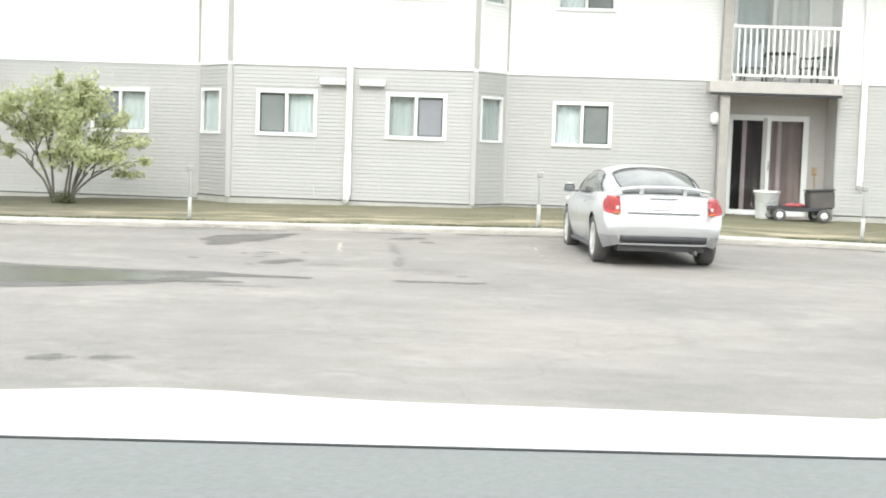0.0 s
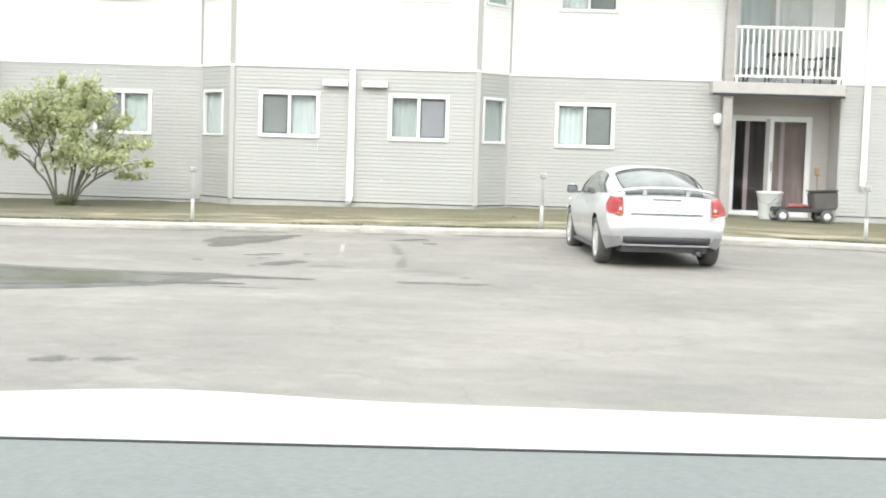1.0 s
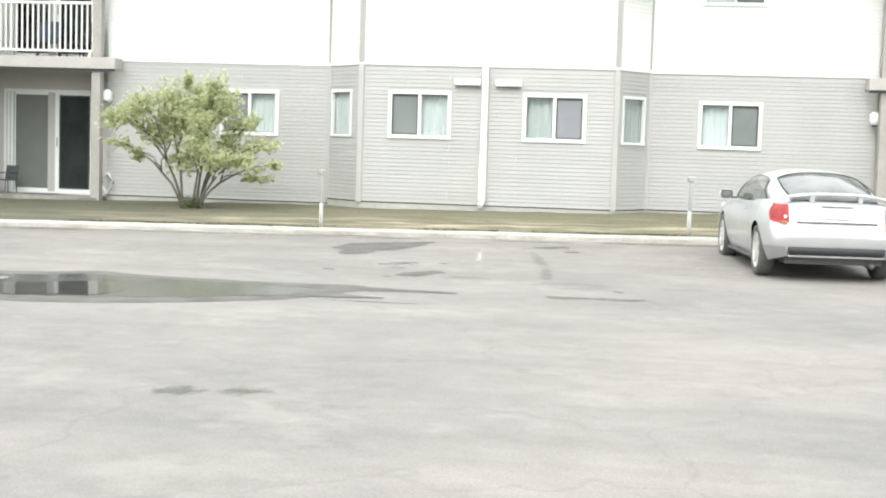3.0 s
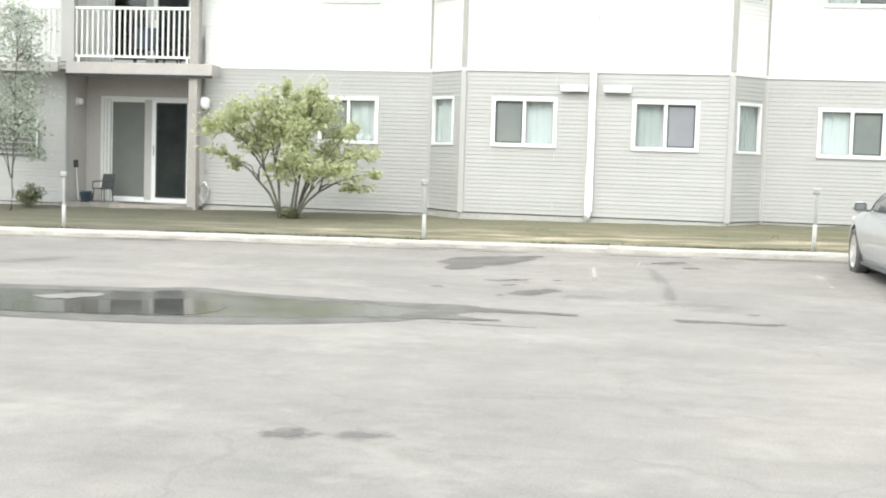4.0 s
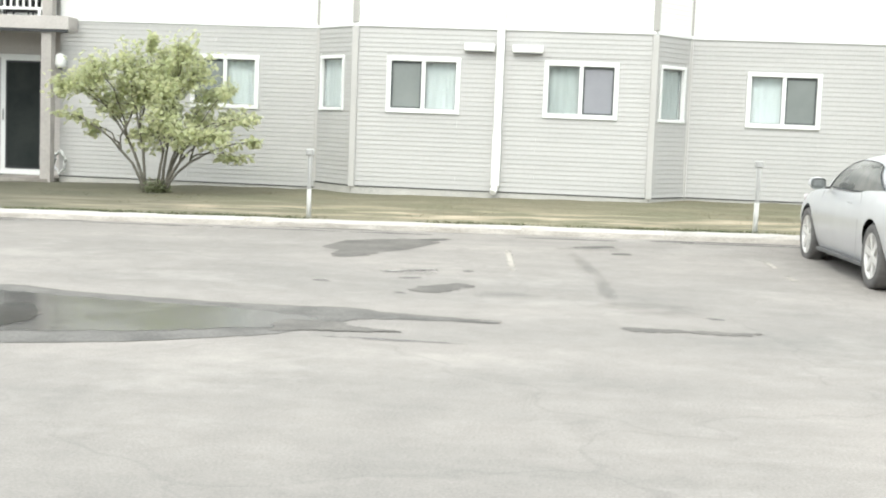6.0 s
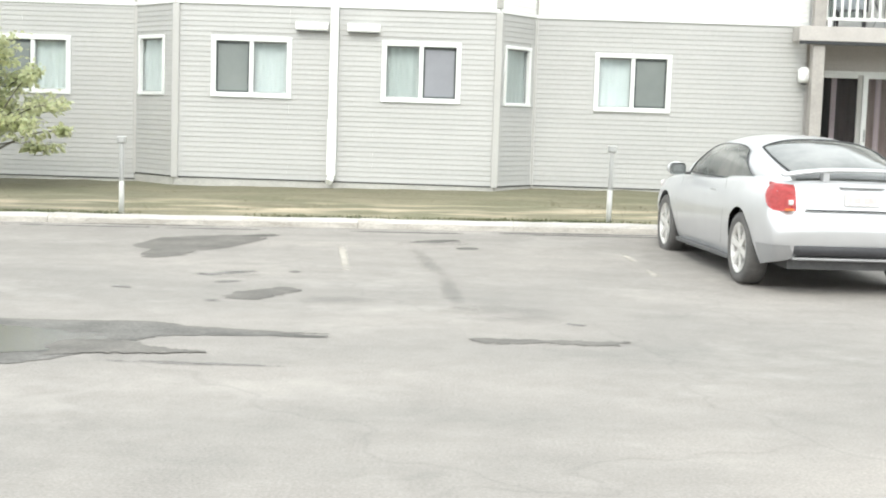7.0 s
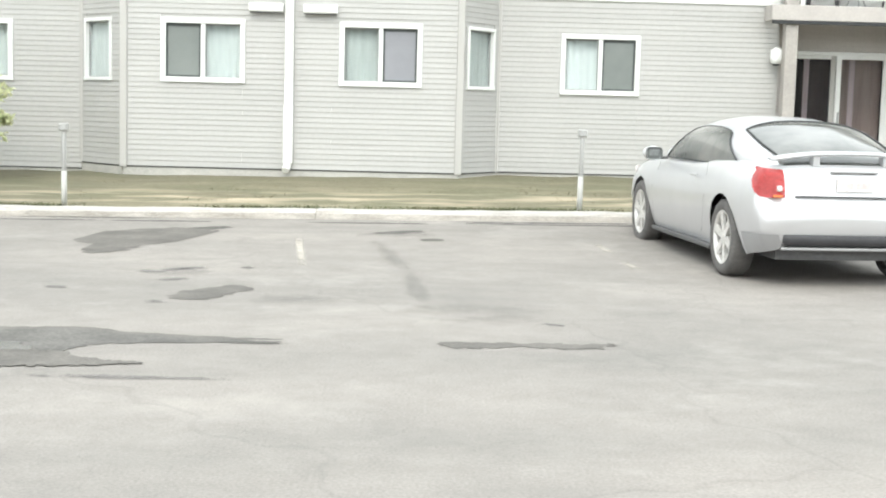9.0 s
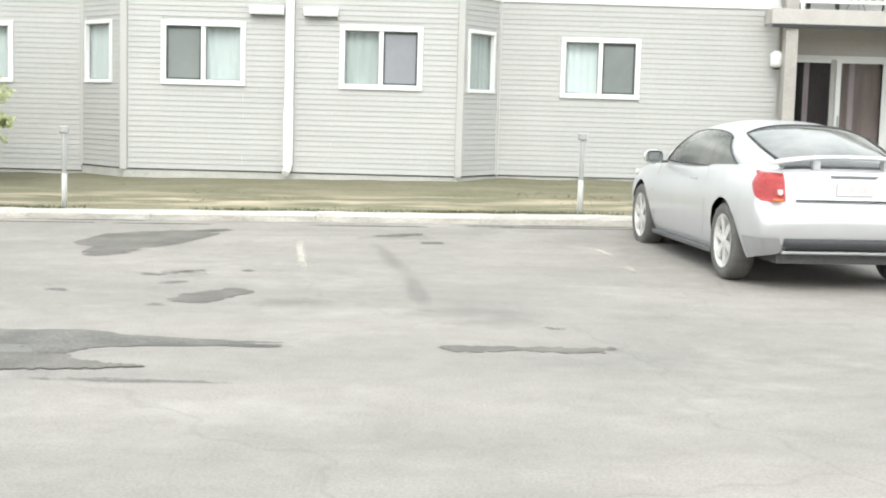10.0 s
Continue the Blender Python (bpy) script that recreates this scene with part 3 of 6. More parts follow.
def build_marks():
    def mark(name, label, points, mat, lift, seed, rough=0.05, category="stain"):
        bm = blob_sheet(bmesh.new(), points, lambda x, y: road_z(x, y) + lift, rough, seed)
        tagged(part(name, bm, mat), label, category, kind="structure")

    shore = [(-10.2, -13.9), (-8.2, -13.6), (-6.4, -13.38), (-5.3, -13.12), (-4.78, -12.84), (-4.2, -13.02), (-3.2, -13.14), (-2.6, -13.14), (-2.02, -13.08), (-1.75, -13.2), (-1.2, -13.3), (-0.86, -13.34),
             (-1.2, -13.4), (-1.75, -13.5), (-1.9, -13.64), (-2.0, -13.85), (-2.1, -14.15), (-2.3, -14.45), (-2.6, -14.7), (-3.1, -15.05), (-4.1, -15.45), (-5.5, -15.6), (-7.6, -15.8), (-9.9, -15.6)]
    mark("puddle_edge", "dark damp edge of the long shallow puddle", [(x, y + 0.09) for x, y in shore], DAMP_FLAT, 0.001, 1, 0.012)
    mark("puddle_margin", "dull wet asphalt round the long shallow puddle", shore, WET, 0.003, 1, 0.012)
    mark("puddle", "long shallow puddle lying on the asphalt lane", [(-10.0, -14.9), (-7.5, -14.7), (-6.0, -14.6), (-5.14, -14.2), (-4.5, -13.8), (-4.2, -13.72), (-4.02, -14.0), (-3.9, -14.4), (-3.95, -14.75), (-4.2, -14.9), (-4.8, -15.1), (-5.6, -15.25), (-7.6, -15.6), (-9.8, -15.4)], WATER, 0.007, 2, 0.03, "puddle")
    mark("wet_film", "thin film of water spread round the puddle", [(-9.9, -14.2), (-8.2, -13.95), (-6.4, -13.7), (-5.3, -13.4), (-4.78, -13.1), (-4.2, -13.22), (-3.2, -13.32), (-2.6, -13.4), (-2.2, -13.6), (-2.05, -13.85), (-2.2, -14.1), (-2.6, -14.3),
         (-3.1, -14.6), (-4.1, -14.97), (-5.5, -15.3), (-7.6, -15.62), (-9.8, -15.5)], THIN_WATER, 0.005, 2, 0.03, "puddle")
    mark("dry_island", "pale dry rise of asphalt standing out of the puddle", [(-5.8, -14.22), (-5.72, -13.98), (-5.42, -13.72), (-5.3, -13.95), (-5.5, -14.28)], DRYING, 0.009, 3, 0.03, "ground")
    mark("damp_patch", "dark damp patch on the asphalt near the kerb", [(-3.28, -8.05), (-3.1, -8.45), (-3.0, -9.1), (-2.72, -8.95), (-2.5, -8.35), (-2.4, -8.1), (-2.42, -7.4), (-2.18, -7.2), (-2.5, -6.98), (-2.68, -7.0), (-3.12, -7.3), (-3.1, -7.7)], DAMP_FLAT, 0.003, 4, 0.07)
    mark("damp_patch", "small dark damp spot on the asphalt", [(-1.78, -11.72), (-1.55, -11.8), (-1.4, -11.55), (-1.31, -11.22), (-1.42, -11.1), (-1.62, -11.26)], DAMP_FLAT, 0.003, 5, 0.04)
    mark("damp_patch", "thin dark damp strip along the asphalt lane", [(-0.02, -13.26), (0.3, -13.2), (0.62, -13.2), (0.96, -13.16), (0.8, -13.36), (0.45, -13.32), (0.14, -13.4)], DAMP_FLAT, 0.003, 6, 0.03)
    mark("damp_patch", "dark damp tongue beside the long puddle", [(-2.35, -13.8), (-2.05, -13.74), (-1.93, -13.76), (-1.84, -13.9), (-1.66, -13.97), (-1.48, -14.03), (-1.62, -14.08), (-1.8, -14.13), (-2.05, -14.17), (-2.3, -14.25)], DAMP_FLAT, 0.006, 7, 0.02)

    def stain(name, label, x, y, long, wide, turn, mat, square=False):
        """A thin film on the asphalt whose ragged outline comes from its material."""
        c, s = math.cos(radians(turn)), math.sin(radians(turn))
        bm = bmesh.new()
        uv = bm.loops.layers.uv.new("film")
        n = 12 if square else 6
        rows = []
        for j in range(n + 1):
            rows.append([])
            for i in range(n + 1):
                u, v = -1.5 + 3 * i / n, -1.5 + 3 * j / n
                px, py = x + u * long * c - v * wide * s, y + u * long * s + v * wide * c
                rows[-1].append((bm.verts.new((px, py, road_z(px, py) + 0.0025)), (max(abs(u), abs(v)), 0) if square else (u, v)))
        for j in range(n):
            for i in range(n):
                corner = (rows[j][i], rows[j][i + 1], rows[j + 1][i + 1], rows[j + 1][i])
                f = bm.faces.new([k[0] for k in corner])
                for loop, k in zip(f.loops, corner):
                    loop[uv].uv = k[1]
        tagged(part(name, bm, mat), label, "stain", kind="structure")

    stain("damp_patch", "thin tail of the damp patch near the kerb", -2.3, -6.95, 0.3, 0.16, 35, DAMP)
    stain("damp_patch", "dark damp patch by the kerb", -0.34, -7.3, 0.42, 0.26, 20, FAINT)
    stain("damp_patch", "thin damp streak by the kerb", -0.36, -7.12, 0.3, 0.13, 30, DAMP)
    stain("damp_patch", "thin damp streak by the kerb", -0.02, -7.72, 0.13, 0.12, 0, DAMP)
    stain("damp_patch", "speckled dark smear on the asphalt", -1.98, -10.3, 0.3, 0.3, 30, FAINT)
    for k, (px, py, pl) in enumerate(((-2.16, -10.35, 0.1), (-2.0, -10.2, 0.13), (-1.89, -10.1, 0.12), (-1.92, -10.8, 0.11), (-1.48, -10.0, 0.08), (-1.83, -11.95, 0.08), (0.69, -12.53, 0.07), (-2.62, -11.35, 0.09))):
        stain("oil_spot", "small dark oil spot on the asphalt", px, py, pl * 1.4, pl * 0.95, 20 * k, SPECK)
    stain("damp_patch", "faint dark smear beside the damp spot", -0.98, -11.75, 0.36, 0.3, 20, SMEAR)
    stain("damp_patch", "thin dark damp edge along the kerb foot", 0.62, -6.16, 0.3, 0.08, 3, DAMP)
    stain("damp_patch", "thin damp edge of the long puddle", -1.35, -13.33, 0.6, 0.06, -6, DAMP)
    stain("damp_patch", "thin damp streaks near the lane", -1.5, -14.37, 0.5, 0.06, 1, SPECK)
    stain("damp_patch", "faint dark smear in the stalls", -7.8, -10.5, 0.95, 0.3, 84, SMEAR)
    stain("damp_patch", "faint dark smear in the stalls", 0.3, -12.1, 0.5, 0.55, 5, SMEAR)
    stain("damp_patch", "small damp stain on the open asphalt", -1.72, -19.08, 0.17, 0.17, 10, SPECK)
    stain("damp_patch", "small damp stain on the open asphalt", -1.38, -19.0, 0.2, 0.14, -6, SPECK)
    stain("tyre_mark", "faint curved rubber mark across the stall", -0.42, -8.8, 1.25, 0.1, 98, SMEAR)
    stain("tyre_mark", "faint curved rubber mark across the stall", -0.16, -10.9, 1.3, 0.09, 94, SMEAR)

    rng = random.Random(77)
    x = -14.0
    while x < 10:
        w = rng.uniform(0.25, 1.0)
        stain("gutter_dirt", "dark grit lying along the kerb foot", x + w, KERB_Y - rng.uniform(0.03, 0.16), w, rng.uniform(0.03, 0.09), 0, DAMP if rng.random() < 0.4 else FAINT)
        x += 2 * w + rng.uniform(0.0, 0.6)

    x = -14.0
    while x < 10:
        w = rng.uniform(0.5, 1.6)
        stain("gutter_joint", "thin dark joint between gutter and asphalt", x + w, KERB_Y - 0.34 + rng.uniform(-0.02, 0.02), w, 0.065, 0, DAMP)
        x += 2 * w + rng.uniform(-0.2, 0.9)
    for x, y, long, turn in ((-1.18, -8.75, 1.1, 96), (1.62, -9.36, 0.26, 96), (1.55, -8.2, 0.3, 95)):
        stain("stall_line", "worn and faded parking stall line on asphalt", x, y, long, 0.042, turn, PAINT_LINE, True)


def build_kerb():
    kerb = tagged(new("kerb"), "pale worn concrete kerb along the lot", "kerb", kind="structure")
    length = 1.78
    variants = []
    for k in range(3):
        rng = random.Random(40 + k)
        bm = bmesh.new()
        n = 8
        prof = [(KERB_Y, -0.05), (KERB_Y + 0.012, 0.122), (KERB_Y + 0.035, 0.148), (KERB_Y + 0.08, 0.157), (LAWN_Y - 0.03, 0.157), (LAWN_Y, 0.145), (LAWN_Y, -0.05)]
        rings = []
        for i in range(n + 1):
            x = 0.002 + (length - 0.004) * i / n
            rings.append([bm.verts.new((x, y + rng.uniform(-0.006, 0.006), z + (rng.uniform(-0.006, 0.004) if z > 0 else 0))) for y, z in prof])
        for a, b in zip(rings, rings[1:]):
            for j in range(len(prof) - 1):
                bm.faces.new((a[j], b[j], b[j + 1], a[j + 1]))
        bm.faces.new(rings[0])
        bm.faces.new(rings[-1][::-1])
        bmesh.ops.recalc_face_normals(bm, faces=bm.faces)
        me = bpy.data.meshes.new("kerb_stone")
        bm.to_mesh(me)
        bm.free()
        me.materials.append(CONCRETE)
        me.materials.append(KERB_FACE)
        # Road faces get the lifted tone that stands in for light on them.
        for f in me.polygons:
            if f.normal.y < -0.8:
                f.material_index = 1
        variants.append(me)
    for i in range(30):
        ob = new("kerb_stone", variants[(i * 7 + i // 3) % 3])
        ob.location.x = -30.5 + i * length + (-3.05 + 30.5) % length
        ob.location.z = float(fall(ob.location.x))
        ob.rotation_euler.y = -math.atan((float(fall(ob.location.x + length)) - ob.location.z) / length)
        ob.parent = kerb


build_ground()
build_lawn()
build_marks()
build_kerb()

# ---- the apartment building ----
BASE_Z, SIDING_Z, TOP_Z = 0.315, 2.95, 5.8
BAY_Y, WALL_Y, DOOR_Y = -0.6, 0.3, 1.2
LAP = 0.0762


class Face:
    """A stretch of outside wall from a to b; u runs along it, v is height, w goes inwards."""

    def __init__(self, a, b):
        self.a, self.b = Vector((*a, 0)), Vector((*b, 0))
        self.d = (self.b - self.a).normalized()
        self.length = (self.b - self.a).length
        inward = Vector((-self.d.y, self.d.x, 0))
        self.m = Matrix(((self.d.x, inward.x, 0, self.a.x), (self.d.y, inward.y, 0, self.a.y), (0, 0, 1, 0), (0, 0, 0, 1)))


def wall_core(name, face, z0, z1, holes, mat, label, thick=0.18, u0=0.0, u1=None):
    """The wall's body with its openings cut through."""
    u1 = face.length if u1 is None else u1
    us = sorted({u0, u1, *(h[0] for h in holes), *(h[1] for h in holes)})
    vs = sorted({z0, z1, *(h[2] for h in holes), *(h[3] for h in holes)})
    us = [u for u in us if u0 <= u <= u1]
    vs = [v for v in vs if z0 <= v <= z1]
    bm = bmesh.new()
    for ua, ub in zip(us, us[1:]):
        for va, vb in zip(vs, vs[1:]):
            um, vm = (ua + ub) / 2, (va + vb) / 2
            if any(h[0] < um < h[1] and h[2] < vm < h[3] for h in holes):
                continue
            box(bm, ua, ub, 0, thick, va, vb)
    bmesh.ops.remove_doubles(bm, verts=bm.verts, dist=0.0005)
    ob = part(name, bm, mat)
    ob.matrix_basis = face.m
    return tagged(ob, label, "wall", kind="structure")


BOARDS = {}


def lap_board(length, mat):
    key = (round(length, 3), mat.name)
    if key not in BOARDS:
        bm = bmesh.new()
        prof = [(0.001, LAP), (-0.005, LAP), (-0.013, 0.006), (-0.011, 0.0), (0.001, 0.0)]
        a = [bm.verts.new((0, y, z)) for y, z in prof]
        b = [bm.verts.new((length, y, z)) for y, z in prof]
        for i in range(len(prof)):
            j = (i + 1) % len(prof)
            bm.faces.new((a[i], b[i], b[j], a[j]))
        bm.faces.new(a[::-1])
        bm.faces.new(b)
        bmesh.ops.recalc_face_normals(bm, faces=bm.faces)
        me = bpy.data.meshes.new("siding_board")
        bm.to_mesh(me)
        bm.free()
        me.materials.append(mat)
        BOARDS[key] = me
    return BOARDS[key]


def spans(u0, u1, v0, v1, holes):
    free = [(u0, u1)]
    for h in holes:
        if min(v1, h[3]) - max(v0, h[2]) > 0.25 * (v1 - v0):
            cut = []
            for a, b in free:
                if h[1] <= a or h[0] >= b:
                    cut.append((a, b))
                else:
                    cut += [(a, h[0])] if h[0] > a else []
                    cut += [(h[1], b)] if h[1] < b else []
            free = cut
    return [(a, b) for a, b in free if b - a > 0.02]


PENDING = []


def boards(wall, face, z0, z1, holes, mat, u0=0.0, u1=None, joints=True):
    PENDING.append((wall, face, z0, z1, holes, mat, u0, face.length if u1 is None else u1, joints))


def lay_boards():
    """Each lap board of the lower storey is an object of its own."""
    rng = random.Random(8)
    for wall, face, z0, z1, holes, mat, u0, u1, joints in PENDING:
        v = z0
        while v < z1 - 0.03:
            for a, b in spans(u0, u1, v, min(v + LAP, z1), holes):
                cuts = [a, b]
                if joints and b - a > 2.6:
                    cuts = [a, a + round((b - a) * rng.choice((0.35, 0.5, 0.62)), 1), b]
                for p, q in zip(cuts, cuts[1:]):
                    ob = new("siding_board", lap_board(q - p - 0.002, mat))
                    ob.parent = wall
                    ob.location = (p, -0.001, v)
            v += LAP


def joined_boards(wall, face, z0, z1, holes, mat, u0=0.0, u1=None):
    u1 = face.length if u1 is None else u1
    verts, faces = [], []
    v = z0
    while v < z1 - 0.03:
        for a, b in spans(u0, u1, v, min(v + LAP, z1), holes):
            k = len(verts)
            verts += [(a, -0.008, v + LAP), (b, -0.008, v + LAP), (b, -0.013, v + 0.004), (a, -0.013, v + 0.004), (a, -0.008, v), (b, -0.008, v)]
            faces += [(k, k + 1, k + 2, k + 3), (k + 3, k + 2, k + 5, k + 4)]
        v += LAP
    me = bpy.data.meshes.new("lap_siding")
    me.from_pydata(verts, [], faces)
    me.materials.append(mat)
    ob = new("lap_siding", me)
    ob.parent = wall
    tagged(ob, "white horizontal lap siding", kind="stuff")


WINDOW_COUNT = [0]


def folds(bm, u0, u1, v0, v1, w, depth=0.006, pitch=0.11):
    """A hanging cloth with upright folds."""
    n = max(int((u1 - u0) / 0.015), 4)
    top, low = [], []
    for i in range(n + 1):
        u = u0 + (u1 - u0) * i / n
        d = depth * math.sin(u * math.tau / pitch) + depth * 0.4 * math.sin(u * 37)
        top.append(bm.verts.new((u, w + d * 0.7, v1)))
        low.append(bm.verts.new((u, w + d, v0)))
    for i in range(n):
        bm.faces.new((low[i], low[i + 1], top[i + 1], top[i]))
    return bm


def window(face, u0, u1, v0, v1, panes, label):
    """A white vinyl slider. panes: for each light 'screen', 'lilac', 'curtain', 'sheer' or 'blind'. Returns its hole in the wall."""
    WINDOW_COUNT[0] += 1
    win = thing("window_%d" % WINDOW_COUNT[0], face.m, label, "window", kind="structure")
    t = 0.075 if len(panes) > 1 else 0.052
    part("window_frame", boxed(u0, u0 + t, -0.035, 0.1, v0 + t, v1 - t, 0.006), VINYL, win)
    part("window_frame", boxed(u1 - t, u1, -0.035, 0.1, v0 + t, v1 - t, 0.006), VINYL, win)
    part("window_frame", boxed(u0, u1, -0.035, 0.1, v1 - t, v1, 0.006), VINYL, win)
    part("window_sill", boxed(u0, u1, -0.045, 0.1, v0, v0 + t, 0.006), VINYL, win)
    a, b, n = u0 + t, u1 - t, len(panes)
    width = (b - a) / n
    for i, kind in enumerate(panes):
        p, q = a + width * i, a + width * (i + 1)
        if i:
            part("mullion", boxed(p - 0.032, p + 0.032, -0.022, 0.09, v0 + t, v1 - t, 0.004), VINYL, win)
        p, q = p + (0.032 if i else 0), q - (0.032 if i < n - 1 else 0)
        deep = 0.02 if kind in ("screen", "lilac") else 0.035
        # dark gasket round the light
        g = 0.026 if kind in ("screen", "lilac") else 0.014
        bm = bmesh.new()
        box(bm, p, p + g, deep - 0.008, deep + 0.008, v0 + t, v1 - t)
        box(bm, q - g, q, deep - 0.008, deep + 0.008, v0 + t, v1 - t)
        box(bm, p + g, q - g, deep - 0.008, deep + 0.008, v1 - t - g * 1.6, v1 - t)
        box(bm, p + g, q - g, deep - 0.008, deep + 0.008, v0 + t, v0 + t + g)
        part("gasket", bm, SCREEN_EDGE if kind in ("screen", "lilac") else SASH_SHADE, win, "dark screen edge" if kind in ("screen", "lilac") else "grey glazing bead")
        if kind in ("screen", "lilac"):
            part("insect_screen", boxed(p + g, q - g, deep, deep + 0.003, v0 + t + g, v1 - t - g), SCREEN if kind == "screen" else SCREEN_LILAC, win, "grey mesh insect screen")
        pane = part("pane", boxed(p, q, 0.05, 0.056, v0 + t, v1 - t), GLASS, win, "clear glass pane")
        pane.visible_shadow = False
        cloth = {"screen": CURTAIN_GREEN, "lilac": CURTAIN_GREEN, "curtain": CURTAIN, "sheer": CURTAIN_SHEER, "blind": CURTAIN_PALE}[kind]
        part("curtain", folds(bmesh.new(), p - 0.02, q + 0.02, v0 + 0.03, v1 - 0.03, 0.1 if n > 1 else 0.08), cloth, win, "hanging curtain behind the glass", True)
    return (u0 + 0.02, u1 - 0.02, v0 + 0.02, v1 - 0.02)


def face_xy(ax, ay, bx, by):
    return Face((ax, ay), (bx, by))


F_FAR_LEFT = face_xy(-26.0, WALL_Y, -13.0, WALL_Y)
F_LEFT = face_xy(-9.98, WALL_Y, -5.33, WALL_Y)
F_CHAMFER_L = face_xy(-5.33, WALL_Y, -4.507, BAY_Y)
F_BAY = face_xy(-4.507, BAY_Y, 0.39, BAY_Y)
F_CHAMFER_R = face_xy(0.39, BAY_Y, 0.99, WALL_Y)
F_RIGHT = face_xy(0.99, WALL_Y, 5.26, WALL_Y)
F_FAR_RIGHT = face_xy(7.65, WALL_Y, 20.0, WALL_Y)
UP = 2.735     # storey height

# windows by the face they sit in: start and end along x, light kinds
PLAN = [
    (F_LEFT, "wall_left", [(-7.59, -6.37, ("screen", "sheer"), "white slider window behind the leafy shrub")]),
    (F_BAY, "wall_bay", [(-3.97, -2.745, ("screen", "sheer"), "white vinyl slider, screened light beside a curtained light"),
                         (-1.38, -0.172, ("curtain", "lilac"), "white vinyl slider, curtained light beside a screened light")]),
    (F_RIGHT, "wall_right", [(1.935, 3.148, ("blind", "screen"), "white vinyl slider with a bright blind and a screen")]),
    (F_FAR_RIGHT, "wall_far_right", []),
    (F_FAR_LEFT, "wall_far_left", []),
]
V0, V1 = 1.545, 2.468
BACK_DROP = 0.03      # windows of the set-back walls are lowered to fit the camera's view
for face, name, wins in PLAN:
    lo, hi = (V0, V1) if face is F_BAY else (V0 - BACK_DROP, V1 - BACK_DROP)
    for storey in (0, 1):
        holes = [window(face, x0 - face.a.x, x1 - face.a.x, lo + UP * storey, hi + UP * storey, kinds, text if storey == 0 else "white vinyl slider window in the white upper storey")
                 for x0, x1, kinds, text in wins]
        if storey == 0:
            base = {'wall_left': BASE_Z - 0.1, 'wall_far_left': BASE_Z - 0.2}.get(name, BASE_Z)
            w = wall_core(name, face, -0.4, SIDING_Z, holes, SIDING, "light grey horizontal lap siding wall, lower storey")
            trimmed = [(x0 - face.a.x, x1 - face.a.x, lo, hi) for x0, x1, _, _ in wins]
            boards(w, face, base, SIDING_Z - 0.02, trimmed, SIDING, 0.03, face.length - 0.03)
            part("foundation", boxed(0, face.length, -0.012, 0.0, -0.4, base - 0.02), FOUNDATION, w, "thin concrete foundation strip")
            # Thin dark strip paints the siding's shadow along the foundation.
            part("starter_strip", boxed(0, face.length, -0.02, 0.0, base - 0.019, base - 0.001), SIDING_SHADOW, w, "dark strip painting the shadow line under the siding")
        else:
            w = wall_core(name + "_upper", face, SIDING_Z, TOP_Z, holes, SIDING_WHITE, "bright white lap siding wall, upper storey")
            lay = boards if name == "wall_bay" else joined_boards
            lay(w, face, SIDING_Z + 0.05, TOP_Z, [(x0 - face.a.x, x1 - face.a.x, lo + UP, hi + UP) for x0, x1, _, _ in wins], SIDING_WHITE)
            part("drip_edge", boxed(0, face.length, -0.03, 0.0, SIDING_Z - 0.01, SIDING_Z + 0.045), VINYL, w, "white drip edge between the storeys")

for face, name, u0, u1, cloth in ((F_CHAMFER_L, "wall_chamfer_left", 0.115, 0.9, "sheer"), (F_CHAMFER_R, "wall_chamfer_right", 0.16, 0.93, "curtain")):
    for storey in (0, 1):
        hole = window(face, u0, u1, V0 + UP * storey, V1 + UP * storey, (cloth,), "narrow white window in the angled side of the bay")
        if storey == 0:
            w = wall_core(name, face, 0.05, SIDING_Z, [hole], SIDING, "angled side of the bay, light grey lap siding")
            boards(w, face, BASE_Z, SIDING_Z - 0.02, [(u0, u1, V0, V1)], SIDING, 0.03, face.length - 0.03, False)
            part("foundation", boxed(0, face.length, -0.012, 0.0, -0.4, BASE_Z - 0.02), FOUNDATION, w, "thin concrete foundation strip")
            # Same painted shadow line on the angled side.
            part("starter_strip", boxed(0, face.length, -0.02, 0.0, BASE_Z - 0.019, BASE_Z - 0.001), SIDING_SHADOW, w, "dark strip painting the shadow line under the siding")
        else:
            w = wall_core(name + "_upper", face, SIDING_Z, TOP_Z, [hole], SIDING_WHITE, "angled side of the bay, white lap siding")
            joined_boards(w, face, SIDING_Z + 0.05, TOP_Z, [(u0, u1, V0 + UP, V1 + UP)], SIDING_WHITE)
            part("drip_edge", boxed(0, face.length, -0.03, 0.0, SIDING_Z - 0.01, SIDING_Z + 0.045), VINYL, w, "white drip edge between the storeys")

for x, y in ((-5.33, WALL_Y), (-4.507, BAY_Y), (0.39, BAY_Y), (0.99, WALL_Y)):
    for z0, z1, mat in ((BASE_Z - 0.02, SIDING_Z - 0.015, TRIM), (SIDING_Z + 0.05, TOP_Z, TRIM_UPPER)):
        s = 0.05 if y == BAY_Y else 0.032
        ob = part("trim", boxed(-s, s, -s, s, z0, z1, 0.006), mat)
        ob.location = (x, y, 0)
        tagged(ob, "narrow greige corner trim board on the bay", "trim", kind="structure")


